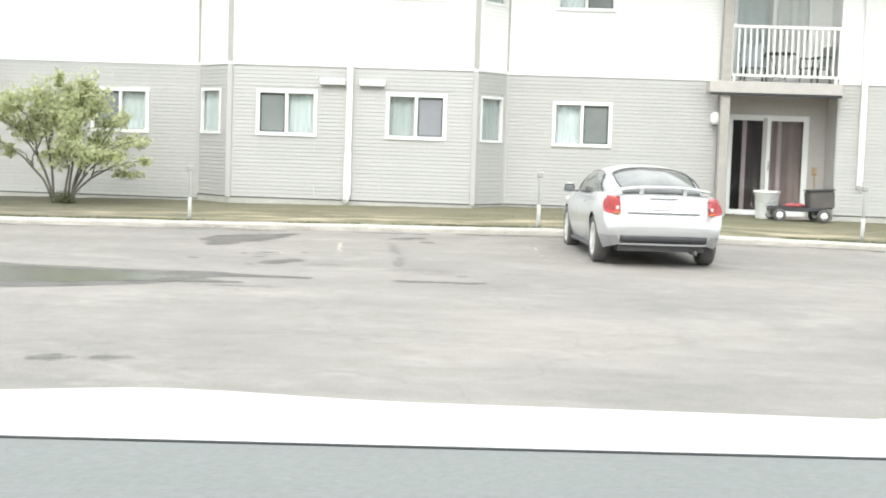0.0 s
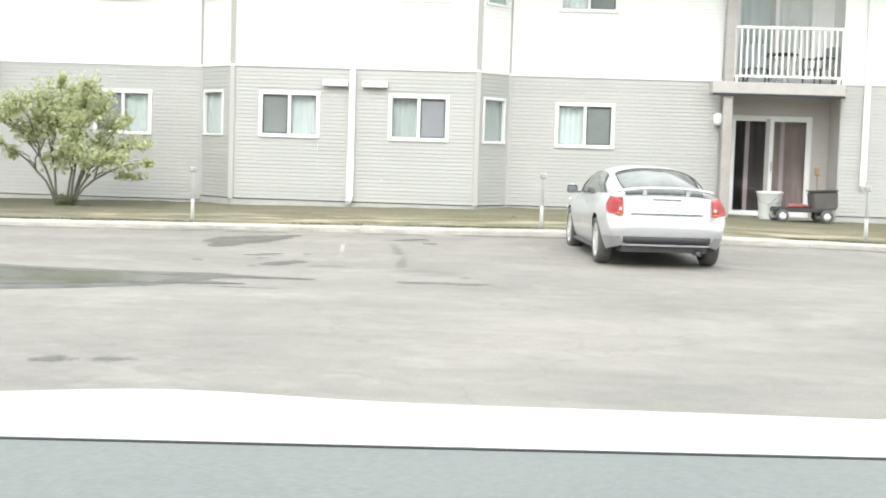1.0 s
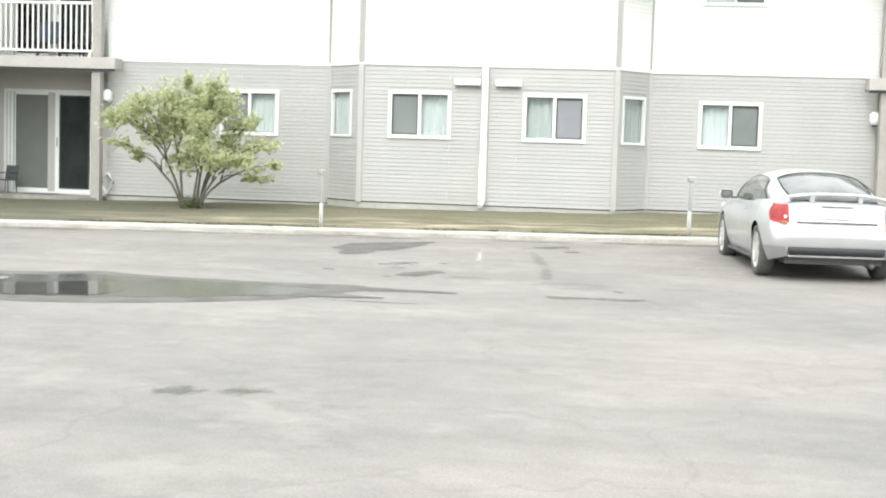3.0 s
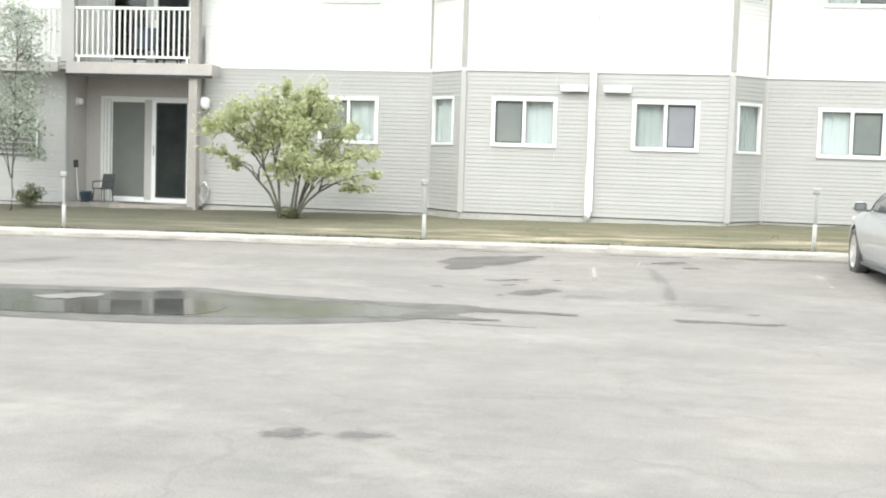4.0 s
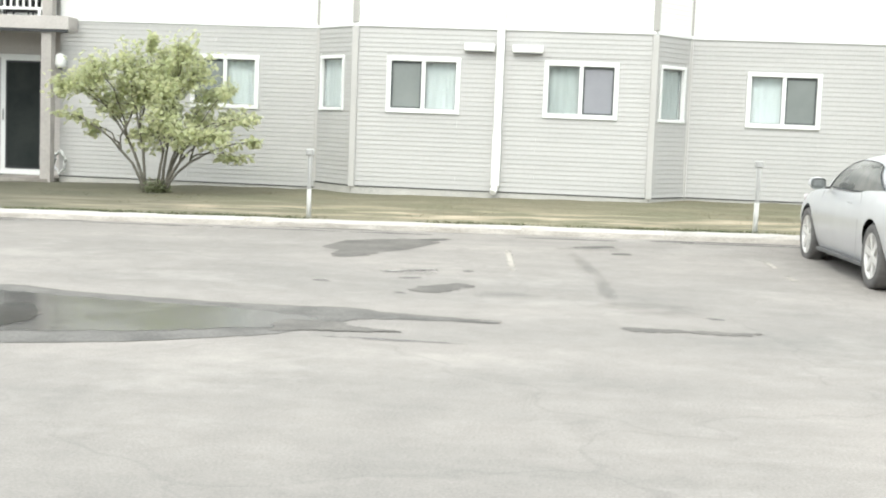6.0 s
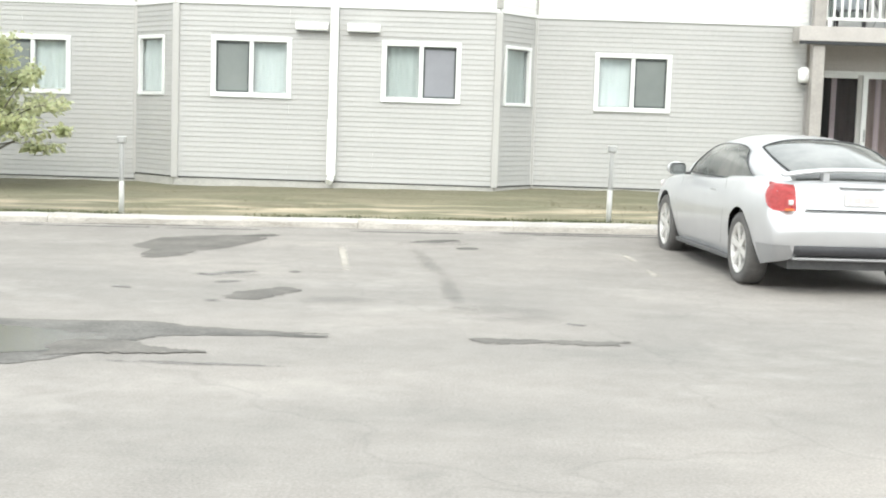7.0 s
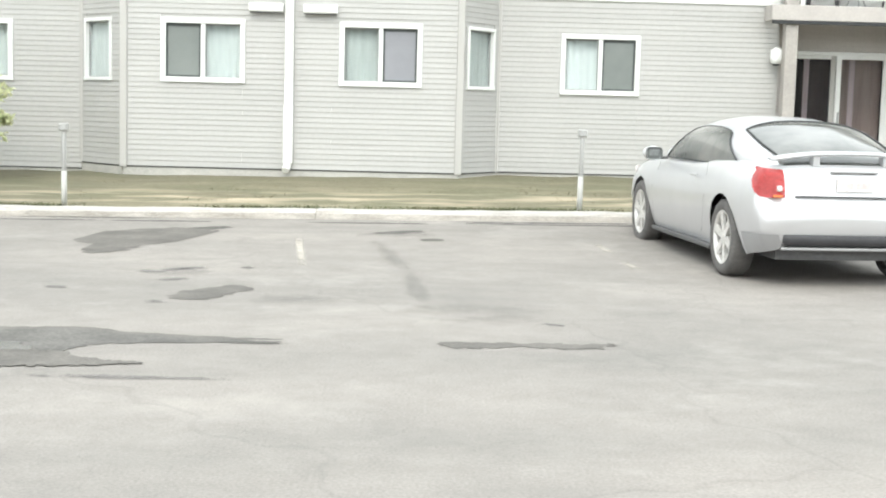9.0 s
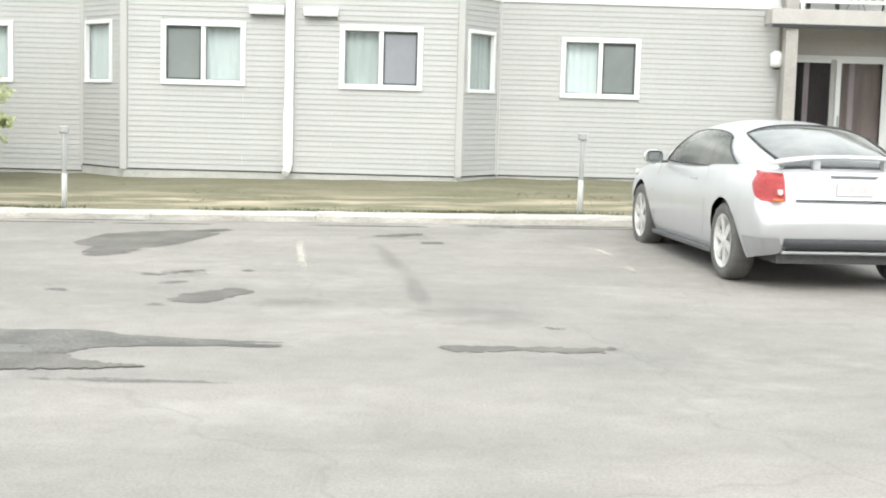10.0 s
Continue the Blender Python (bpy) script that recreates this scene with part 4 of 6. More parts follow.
# ---- patios and balconies ----
def sliding_door(name, x0, x1, z0, z1, style, label, jamb=0.06, meet=None, stiles=((0.055, 0.12), (0.08, 0.055))):
    y = DOOR_Y
    door = thing(name, Matrix(), label, "sliding door", kind="structure")
    t = 0.06
    part("door_frame", boxed(x0, x0 + t, y - 0.04, y + 0.1, z0, z1, 0.006), VINYL, door)
    if jamb > t:
        part("side_panel", boxed(x0 + t, x0 + jamb, y - 0.02, y + 0.08, z0, z1 - t), SLEEVE, door, "pale panel beside the leaf")
        part("side_rib", boxed(x0 + t + 0.025, x0 + t + 0.07, y - 0.035, y - 0.021, z0, z1 - t, 0.004), VINYL, door, "white rib")
        part("side_rib", boxed(x0 + jamb - 0.06, x0 + jamb - 0.015, y - 0.035, y - 0.021, z0, z1 - t, 0.004), VINYL, door, "white rib")
    part("door_frame", boxed(x1 - t, x1, y - 0.04, y + 0.1, z0, z1, 0.006), VINYL, door)
    part("door_frame", boxed(x0 + t, x1 - t, y - 0.04, y + 0.1, z1 - t, z1, 0.006), VINYL, door)
    part("threshold", boxed(x0 + jamb, x1 - t, y - 0.06, y + 0.1, z0, z0 + 0.05, 0.006), VINYL, door, "white sill of the door")
    mid = (x0 + x1) / 2 if meet is None else meet
    for i, (a, b, w) in enumerate(((x0 + jamb, mid + 0.02, y + 0.03), (mid - 0.02, x1 - t, y - 0.01))):
        s = 0.055
        sa, sb = stiles[i]
        leaf = part("door_leaf", boxed(a, a + sa, w - 0.018, w + 0.018, z0 + 0.05, z1 - t, 0.004), VINYL, door, "white sliding leaf")
        part("stile", boxed(b - sb, b, w - 0.018, w + 0.018, z0 + 0.05, z1 - t, 0.004), VINYL if i else TRIM, leaf, "" if i else "greige meeting stile")
        part("rail", boxed(a + sa, b - sb, w - 0.018, w + 0.018, z1 - t - s, z1 - t, 0.004), VINYL, leaf)
        part("rail", boxed(a + sa, b - sb, w - 0.018, w + 0.018, z0 + 0.05, z0 + 0.12, 0.004), VINYL, leaf)
        if style[i] == "screen":
            part("insect_screen", boxed(a + sa, b - sb, w - 0.022, w - 0.019, z0 + 0.12, z1 - t - s), SCREEN_DARK, leaf, "dark mesh screen")
        if style[i] == "dark":
            part("insect_screen", boxed(a + sa, b - sb, w - 0.022, w - 0.019, z0 + 0.12, z1 - t - s), SCREEN_BLACK, leaf, "near-black mesh screen")
            for e, f, lo, hi in ((a + sa, a + sa + 0.03, z0 + 0.12, z1 - t - s), (b - sb - 0.03, b - sb, z0 + 0.12, z1 - t - s), (a + sa + 0.03, b - sb - 0.03, z1 - t - s - 0.03, z1 - t - s), (a + sa + 0.03, b - sb - 0.03, z0 + 0.12, z0 + 0.15)):
                part("screen_frame", boxed(e, f, w - 0.03, w - 0.0225, lo, hi), DARK_PLASTIC, leaf, "black screen frame")
        g = part("pane", boxed(a + sa, b - sb, w - 0.004, w + 0.004, z0 + 0.12, z1 - t - s), GLASS, leaf, "glass pane")
        g.visible_shadow = False
        if style[i] == "drapes":
            part("drape", folds(bmesh.new(), a + sa + (0.2 if i == 0 else -0.02), b - sb + 0.02, z0 + 0.1, z1 - t - 0.04, w + 0.13, 0.02, 0.16), DRAPE if i == 0 else DRAPE_RED, leaf, "dark maroon drape", True)
            # One narrow mauve strip for each leaf.
            c = a + sa + (b - a - sa - sb) * (0.42 if i == 0 else 0.3)
            part("drape_strip", folds(bmesh.new(), c - 0.045, c + 0.045, z0 + 0.1, z1 - t - 0.04, w + 0.09, 0.006, 0.07), MAUVE_STRIP, leaf, "upright mauve strip in front of the drape", True)
        if style[i] in ("pale", "grey"):
            part("drape", folds(bmesh.new(), a + sa - 0.02, b - sb + 0.02, z0 + 0.1, z1 - t - 0.04, w + 0.06, 0.012, 0.2), DRAPE_PALE if style[i] == "pale" else CURTAIN, leaf, "pale drape behind the glass", True)
    part("handle", boxed(mid + 0.02, mid + 0.044, y - 0.055, y - 0.03, (z0 + z1) / 2 - 0.1, (z0 + z1) / 2 + 0.1, 0.005), STEEL, door, "grey pull handle")
    return (x0, x1, z0, z1)


def patio(side, x0, x1, door, style, up_style, drop=0.0, lift=0.0, **build):
    """A recess in the wall with a sliding door, and the balcony above it."""
    for storey in (0, 1):
        dz = UP * storey
        z0, z1 = (-0.4, SIDING_Z) if storey == 0 else (SIDING_Z, TOP_Z)
        hole = sliding_door("door_%s_%d" % (side, storey + 1), door[0], door[1], door[2] + dz - (0 if storey else drop), door[3] + dz, style if storey == 0 else up_style,
                            "white framed glass sliding door in the recess", **build)
        face = face_xy(x0, DOOR_Y, x1, DOOR_Y)
        mat = RECESS if storey == 0 else SIDING_WHITE
        hole_uv = [(hole[0] - x0, hole[1] - x0, hole[2], hole[3])]
        w = wall_core("wall_recess_%s_%d" % (side, storey + 1), face, z0, z1, hole_uv, mat, "back wall of the patio recess, lap siding")
        if storey == 0:
            boards(w, face, BASE_Z - (0.3 if drop > 0.1 else 0.2), SIDING_Z - 0.1, hole_uv, mat, 0.02, face.length - 0.02, False)
        else:
            joined_boards(w, face, z0, z1, hole_uv, mat)
        for nm in "ab":
            xw = x0 - 0.18 if nm == "a" else x1
            ww = part("wall_reveal_%s_%s_%d" % (side, nm, storey + 1), boxed(xw, xw + 0.18, WALL_Y + 0.185, DOOR_Y + 0.18, z0, z1), mat)
            tagged(ww, "side wall of the patio recess", "wall", kind="structure")
    # balcony deck, its fascia and the posts
    f0, f1 = 2.7 + lift, 2.93 + lift
    bal = thing("balcony_%s" % side, Matrix(), "taupe wooden balcony deck with white railing", "balcony", "balconies", "structure")
    deck_y = WALL_Y - 0.42
    part("deck", boxed(x0 - 0.02, x1 + 0.02, deck_y + 0.05, DOOR_Y - 0.02, f0 + 0.08, 2.84 + lift), BROWN_TRIM, bal, "deck boards")
    part("fascia", boxed(x0 - 0.24 if side == "right" else x0 + 0.2, x1 - 0.02 if side == "right" else x1 + 0.32, deck_y - 0.02, deck_y + 0.04, f0, f1, 0.01), FASCIA, bal, "taupe fascia board")
    xa = x0 - 0.24 if side == "right" else x1 + 0.28
    part("fascia", boxed(xa, xa + 0.04, deck_y + 0.045, WALL_Y - 0.02, f0, f1 - 0.01, 0.01), FASCIA, bal, "taupe fascia return")
    # Black strip that paints the shadow gap below the fascia.
    ea, eb = (x0 - 0.22, x1 - 0.02) if side == "right" else (x0 + 0.2, x1 + 0.3)
    part("drip_edge", boxed(ea, eb, deck_y - 0.022, deck_y + 0.03, f0 - 0.05, f0 - 0.001), GASKET, bal, "dark strip painting the shadow gap under the fascia board")
    px = x0 + 0.0 if side == "right" else x1 - 0.2
    part("post", boxed(px, px + 0.19, deck_y + 0.035, deck_y + 0.23, 0.1 - drop, f0, 0.012), BROWN_TRIM, bal, "taupe square post")
    part("post", boxed(px, px + 0.19, deck_y + 0.07, deck_y + 0.25, f1, TOP_Z, 0.012), BROWN_TRIM, bal, "taupe square post")
    if side == "left":
        part("post", boxed(x0 + 0.04, x0 + 0.33, deck_y + 0.07, deck_y + 0.25, f1, TOP_Z, 0.012), TRIM, bal, "pale square post")
    ra, rb = (x0 + 0.17, x1 - 0.05) if side == "right" else (x0 + 0.33, x1 - 0.19)
    ry = deck_y + 0.14
    part("top_rail", boxed(ra, rb, ry - 0.035, ry + 0.035, 3.99 + lift, 4.05 + lift, 0.008), WHITE_METAL, bal, "white top rail")
    part("bottom_rail", boxed(ra, rb, ry - 0.025, ry + 0.025, 3.03 + lift, 3.08 + lift, 0.006), WHITE_METAL, bal, "white bottom rail")
    n = int((rb - ra) / 0.118)
    bal_mesh = None
    for k in range(n + 1):
        x = ra + 0.03 + (rb - ra - 0.06) * k / n
        if bal_mesh is None:
            first = part("baluster", boxed(-0.017, 0.017, -0.014, 0.014, 3.08 + lift, 3.99 + lift), WHITE_METAL, bal)
            bal_mesh = first.data
            first.location = (x, ry, 0)
        else:
            ob = new("baluster", bal_mesh)
            ob.parent = bal
            ob.location = (x, ry, 0)
    for x in (ra + 0.08, rb - 0.08):
        part("foot", boxed(x - 0.03, x + 0.03, ry - 0.03, ry + 0.03, 2.84 + lift, 3.03 + lift, 0.005), WHITE_METAL, bal)
    slab = part("patio_slab", boxed(x0 + 0.05, x1 - 0.05, -0.1, DOOR_Y - 0.01, -0.2, 0.285 - drop, 0.015), SLAB)
    tagged(slab, "worn concrete patio slab in the recess", "slab", kind="structure")


patio("right", 5.26, 7.65, (5.61, 7.29, 0.27, 2.31), ("drapes", "drapes"), ("grey", "pale"), 0.06)
patio("left", -13.0, -9.98, (-12.65, -10.64, 0.27, 2.36), ("screen", "dark"), ("none", "dark"), 0.13, 0.06,
      jamb=0.22, meet=-11.48, stiles=((0.03, 0.22), (0.1, 0.02)))

def side_balcony(x0, x1):
    bal = thing("balcony_far_left", Matrix(), "white railed balcony behind the young tree", "balcony", "balconies", "structure")
    y0 = WALL_Y - 0.42
    part("deck", boxed(x0, x1, y0 + 0.05, WALL_Y - 0.02, 2.82, 2.92), FASCIA, bal, "deck boards")
    part("fascia", boxed(x0, x1, y0 - 0.02, y0 + 0.04, 2.78, 2.98, 0.01), FASCIA, bal, "pale fascia board")
    part("top_rail", boxed(x0, x1, y0 + 0.1, y0 + 0.17, 4.05, 4.11, 0.008), WHITE_METAL, bal, "white top rail")
    part("bottom_rail", boxed(x0, x1, y0 + 0.11, y0 + 0.16, 3.09, 3.14, 0.006), WHITE_METAL, bal, "white bottom rail")
    n = int((x1 - x0) / 0.118)
    first = None
    for k in range(n + 1):
        if first is None:
            first = ob = part("baluster", boxed(-0.017, 0.017, -0.014, 0.014, 3.14, 4.05), WHITE_METAL, bal)
        else:
            ob = new("baluster", first.data)
            ob.parent = bal
        ob.location = (x0 + 0.03 + (x1 - x0 - 0.06) * k / n, y0 + 0.135, 0)
    for x in (x0 + 0.1, x1 - 0.1):
        part("foot", boxed(x - 0.03, x + 0.03, y0 + 0.105, y0 + 0.165, 2.92, 3.09, 0.005), WHITE_METAL, bal)


side_balcony(-15.7, -12.97)

# added wall, out of view, that darkens reflections in glass and car paint
blocker_wall = part("sky_blocker_wall", boxed(-70, 70, -66, -65.8, -0.2, 7.0), SKY_BLOCKER)
tagged(blocker_wall, "added unseen wall that dims reflections in the glass", "wall", kind="structure")

# shell of the building: back, ends, floors, roof
for nm, b, mat, text in (
    ("wall_back", (-26, 20, 9.0, 9.2, 0.05, TOP_Z), SIDING, "plain rear wall of the building"),
    ("wall_end_west", (-26.2, -26, 0.3, 9.2, 0.05, TOP_Z), SIDING, "plain end wall of the building"),
    ("wall_end_east", (20, 20.2, 0.3, 9.2, 0.05, TOP_Z), SIDING, "plain end wall of the building"),
    # Room dimness is put into the dark colour of these three.
    ("wall_corridor", (-25.9, 19.9, 3.6, 3.7, 0.3, TOP_Z), ROOM, "inner wall of the rooms, coloured dark for their shade"),
    ("floor_lower", (-25.9, 19.9, 1.42, 9.0, 0.1, 0.25), ROOM, "floor of the lower rooms, coloured dark for their shade"),
    ("floor_upper", (-25.9, 19.9, 1.42, 9.0, 2.75, 2.88), ROOM, "floor between the storeys, coloured dark for its shade"),
):
    tagged(part(nm, boxed(*b), mat), text, "wall" if nm.startswith("wall") else "floor", kind="structure")


def build_roof():
    bm = bmesh.new()
    x0, x1, y0, y1, z, ridge = -26.7, 20.7, -1.15, 9.7, TOP_Z, 7.6
    ym = (y0 + y1) / 2
    pts = [(x0, y0, z), (x1, y0, z), (x1, y1, z), (x0, y1, z), (x0 + 4, ym, ridge), (x1 - 4, ym, ridge)]
    v = [bm.verts.new(p) for p in pts]
    for f in ((0, 1, 5, 4), (1, 2, 5), (2, 3, 4, 5), (3, 0, 4), (3, 2, 1, 0)):
        bm.faces.new([v[i] for i in f])
    tagged(part("roof", bm, ROOFING), "low hipped grey shingle roof", "roof", kind="structure")


build_roof()


# ---- fittings on the wall ----
def downpipe(x, y, z0, z1, label, shoe=True):
    p = thing("downpipe", pose(x, y, 0), label, "downpipe", "downpipes")
    part("pipe", boxed(-0.062, 0.062, -0.085, -0.012, z0 + 0.1, z1, 0.012), WHITE_METAL, p)
    if shoe:
        part("lower_sleeve", boxed(-0.075, 0.067, -0.089, -0.012, z0 + 0.1, z0 + 0.95, 0.012), WHITE_METAL, p, "wider lower length of pipe")
    part("shoe", tube(bmesh.new(), [(0, -0.05, z0 + 0.12), (-0.01, -0.06, z0 + 0.05), (-0.03, -0.13, z0)], [0.058, 0.058, 0.055], 8), WHITE_METAL, p, "bent outlet at the foot")
    for z in (0.9, 2.1, 3.4, 4.8):
        if z0 < z < z1:
            part("strap", boxed(-0.066, 0.066, -0.0875, -0.006, z, z + 0.025, 0.003), WHITE_METAL, p)
    return p


downpipe(-2.1, BAY_Y - 0.012, 0.3, TOP_Z - 0.1, "white metal downpipe in the middle of the bay wall")
downpipe(8.15, WALL_Y - 0.012, 0.9, TOP_Z - 0.1, "white metal downpipe beside the patio", False)


def vent_hood(x, y, z):
    v = thing("vent_hood", pose(x, y, z), "white horizontal vent hood under the storey line", "vent", "vent hoods")
    bm = bmesh.new()
    prof = [(0, 0.065), (-0.06, 0.06), (-0.1, 0.02), (-0.1, -0.045), (-0.085, -0.065), (0, -0.065)]
    a = [bm.verts.new((-0.245, yy, zz)) for yy, zz in prof]
    b = [bm.verts.new((0.245, yy, zz)) for yy, zz in prof]
    for i in range(len(prof)):
        j = (i + 1) % len(prof)
        bm.faces.new((a[i], b[i], b[j], a[j]))
    bm.faces.new(a[::-1])
    bm.faces.new(b)
    part("hood", bm, WHITE_METAL, v)
    part("flap", boxed(-0.23, 0.23, -0.092, -0.02, -0.075, -0.0655), GASKET, v, "dark opening under the hood")


vent_hood(-2.44, BAY_Y - 0.016, 2.645)
vent_hood(-1.655, BAY_Y - 0.016, 2.64)


def wall_lamp(x, y, z):
    lamp = thing("wall_lamp", pose(x, y, z), "white opal porch lamp on the wall beside the patio", "lamp", "porch lamps")
    part("back_plate", boxed(-0.07, 0.07, -0.03, 0, -0.1, 0.1, 0.01), WHITE_METAL, lamp)
    part("shade", lathe(bmesh.new(), [(0.05, 0.11), (0.085, 0.1), (0.1, 0.03), (0.1, -0.05), (0.075, -0.11), (0.03, -0.125)], 20, "Z", (0, -0.13, 0)), LAMP_GLASS, lamp, "opal glass shade", True)
    part("cap", lathe(bmesh.new(), [(0.02, 0.13), (0.06, 0.12), (0.06, 0.105)], 16, "Z", (0, -0.13, 0)), WHITE_METAL, lamp)
    part("base_ring", lathe(bmesh.new(), [(0.035, -0.12), (0.06, -0.135), (0.02, -0.15)], 16, "Z", (0, -0.13, 0)), DARK_PLASTIC, lamp, "dark lower ring")


wall_lamp(5.2, WALL_Y - 0.016, 2.18)
wall_lamp(-9.93, WALL_Y - 0.016, 2.23)


# louvred screen on the wall left of the patio
def louvre():
    lv = thing("louvred_screen", pose(-14.2, WALL_Y - 0.02, 1.05), "white louvred screen with dark gaps on the wall", "louvre")
    part("backing", boxed(-0.6, 0.6, -0.02, 0, 0, 0.78), SCREEN_DARK, lv, "dark backing")
    for x in (-0.6, 0.57):
        part("frame_post", boxed(x, x + 0.03, -0.07, -0.021, 0, 0.78, 0.005), VINYL, lv)
    for k in range(7):
        s = part("slat", boxed(-0.57, 0.57, -0.006, 0.006, -0.018, 0.018), SLEEVE, lv)
        s.matrix_basis = pose(0, -0.055, 0.06 + k * 0.11, 35)


louvre()


# ---- power posts along the kerb ----
def power_post(x, lean=0.0):
    p = thing("power_post", pose(x, -5.5, LAWN_Z - 0.03 + float(fall(x)), 0, lean, 0), "pale metal car-heater outlet post standing in the lawn edge", "post", "car-heater posts")
    part("pole", lathe(bmesh.new(), [(0.026, 0), (0.026, 0.84), (0.022, 0.85)], 14), GALVANISED, p, "", True)
    part("sleeve", lathe(bmesh.new(), [(0.031, 0), (0.031, 0.4), (0.027, 0.41)], 14), SLEEVE, p, "pale lower sleeve", True)
    part("outlet_box", boxed(-0.052, 0.052, -0.04, 0.04, 0.85, 0.935, 0.016), GALVANISED, p, "weathered outlet box")
    part("outlet_lid", boxed(-0.03, 0.034, -0.052, -0.041, 0.86, 0.926, 0.006), GALVANISED, p, "hinged cover")


for x, lean in ((-10.02, -0.4), (-4.09, -0.3), (1.63, 0.5), (6.82, 0.2)):
    power_post(x, lean)


# ---- the silver coupe ----
def build_coupe():
    car = thing("coupe_car", pose(3.04, -9.8, 0.012, 0, 0, 95.4) @ Matrix.Diagonal((1, .915, .985, 1)), "silver two-door hatchback coupe parked nose to the kerb", "car")
    tail, wheel_r, arch_r = -0.80, 0.312, 0.362
    S = [0, .03, .08, .115, .15, .22, .4, .8, 1.3, 1.9, 2.6, 3.0, 3.4, 3.8, 4.1, 4.25, 4.33]
    ZB = [.32, .28, .265, .26, .255, .245, .22, .2, .19, .19, .19, .19, .2, .2, .2, .23, .3]
    W = [.64, .72, .78, .80, .82, .842, .868, .882, .862, .852, .858, .872, .868, .84, .76, .66, .5]
    BELT = [.50, .585, .61, .78, .875, .895, .908, .922, .91, .89, .875, .858, .825, .765, .69, .62, .48]
    TOP = [.52, .62, .655, .86, .92, .938, .945, .965, .97, .955, .94, .93, .89, .82, .72, .64, .5]

    def value(table, s):
        return float(np.interp(s, S, table))

    def tuck(s, z):
        """The rear bumper leans in towards its lower edge."""
        return .42 * max(.52 - z, 0) * max(1 - s / .4, 0)

    stations = sorted({round(x, 3) for x in [0, .012, .03, .055, .08, .095, .115, .13, .15, .18, .22, .3, 4.05, 4.1, 4.15, 4.2, 4.25, 4.29, 4.33]
                       + [.34 + .028 * i for i in range(34)] + [1.3 + .1 * i for i in range(17)] + [2.95 + .028 * i for i in range(34)]})
    side_q = [0, .08, .18, .32, .5, .66, .8, .92, 1]
    flare = ([0, .12, .3, .52, .7, .82, .92, 1], [.88, .93, .972, 1, .992, .965, .925, .872])
    bm = bmesh.new()
    rows = []
    for s in stations:
        zb, w, belt, top = value(ZB, s), value(W, s), value(BELT, s), value(TOP, s)
        low = zb
        for axle in (.80, 3.40):
            d = abs(s - axle)
            if d < arch_r:
                low = max(low, wheel_r + math.sqrt(arch_r ** 2 - d ** 2) - 0.01)
        half = []
        for q in side_q:
            z = low + (belt - low) * q
            f = float(np.interp((z - zb) / max(belt - zb, 0.01), *flare))
            half.append((w * f, z))
        wb = half[-1][0]
        for k in range(1, 8):
            y = wb * (1 - k / 7)
            half.append((y, belt + (top - belt) * (1 - (y / wb) ** 2.2)))
        ring = [bm.verts.new((tail + s + tuck(s, z), y, z)) for y, z in half] + [bm.verts.new((tail + s + tuck(s, z), -y, z)) for y, z in half[-2::-1]]
        rows.append(ring)
    for a, b in zip(rows, rows[1:]):
        for i in range(len(a) - 1):
            bm.faces.new((a[i], b[i], b[i + 1], a[i + 1]))
    bm.faces.new(rows[0])
    bm.faces.new(rows[-1][::-1])
    part("body", bm, SILVER, car, "silver painted body", True)
    part("underbody", boxed(tail + .2, tail + 4.1, -.6, .6, .2, .5), BLACK_TRIM, car, "dark underbody")

    # cabin: roof, pillars and glass from key points, mirrored
    def P(s, y, z):
        return (tail + s, y, z)

    n_exp = 2.6
    CS = [.26, .42, .6, .8, 1.1, 1.4, 1.7, 2.0, 2.3, 2.6, 2.9, 3.15, 3.3]
    CA = [.49, .59, .65, .69, .725, .742, .75, .754, .756, .756, .742, .69, .61]
    CH = [.922, .995, 1.072, 1.136, 1.222, 1.268, 1.29, 1.293, 1.268, 1.19, 1.075, .972, .915]
    CB = [.91, .9, .89, .885, .88, .875, .87, .868, .865, .862, .86, .855, .85]

    def shell(s, f, side):
        """The cabin's skin at a distance s from the tail and a fraction f of its height."""
        a, h, zb = (float(np.interp(s, CS, c)) for c in (CA, CH, CB))
        f = min(max(f, 0), 1)
        sn = f ** (n_exp / 2)
        cs = math.sqrt(max(1 - sn * sn, 0))
        return Vector((tail + s, side * a * cs ** (2 / n_exp), zb + (h - zb) * f))

    def height_share(s, z):
        h, zb = float(np.interp(s, CS, CH)), float(np.interp(s, CS, CB))
        return (z - zb) / (h - zb)

    stations = [float(np.interp(k, range(len(CS)), CS)) for k in np.linspace(0, len(CS) - 1, 73)]
    shares = [0, .15, .3, .42, .54, .64, .72, .79, .85, .9, .94, .97, .99, 1.0]
    bm = bmesh.new()
    rings = []
    for s in stations:
        ring = [bm.verts.new(shell(s, f, 1)) for f in shares] + [bm.verts.new(shell(s, f, -1)) for f in shares[-2::-1]]
        rings.append(ring)
    for a, b in zip(rings, rings[1:]):
        for k in range(len(a) - 1):
            bm.faces.new((a[k], a[k + 1], b[k + 1], b[k]))
    for _ in range(2):
        bmesh.ops.smooth_vert(bm, verts=[v for v in bm.verts if not v.is_boundary], factor=.5, use_axis_x=True, use_axis_y=True, use_axis_z=True)
    part("cabin_shell", bm, SILVER, car, "silver roof and pillars", True)

    def pane(name, label, at, nu, nv):
        """Glass let into the skin: at(u, v) gives a point of the skin, pushed out a little."""
        bm = bmesh.new()
        grid = [[at(i / nu, j / nv) for i in range(nu + 1)] for j in range(nv + 1)]
        core = Vector((tail + 1.8, 0, .75))
        vs = []
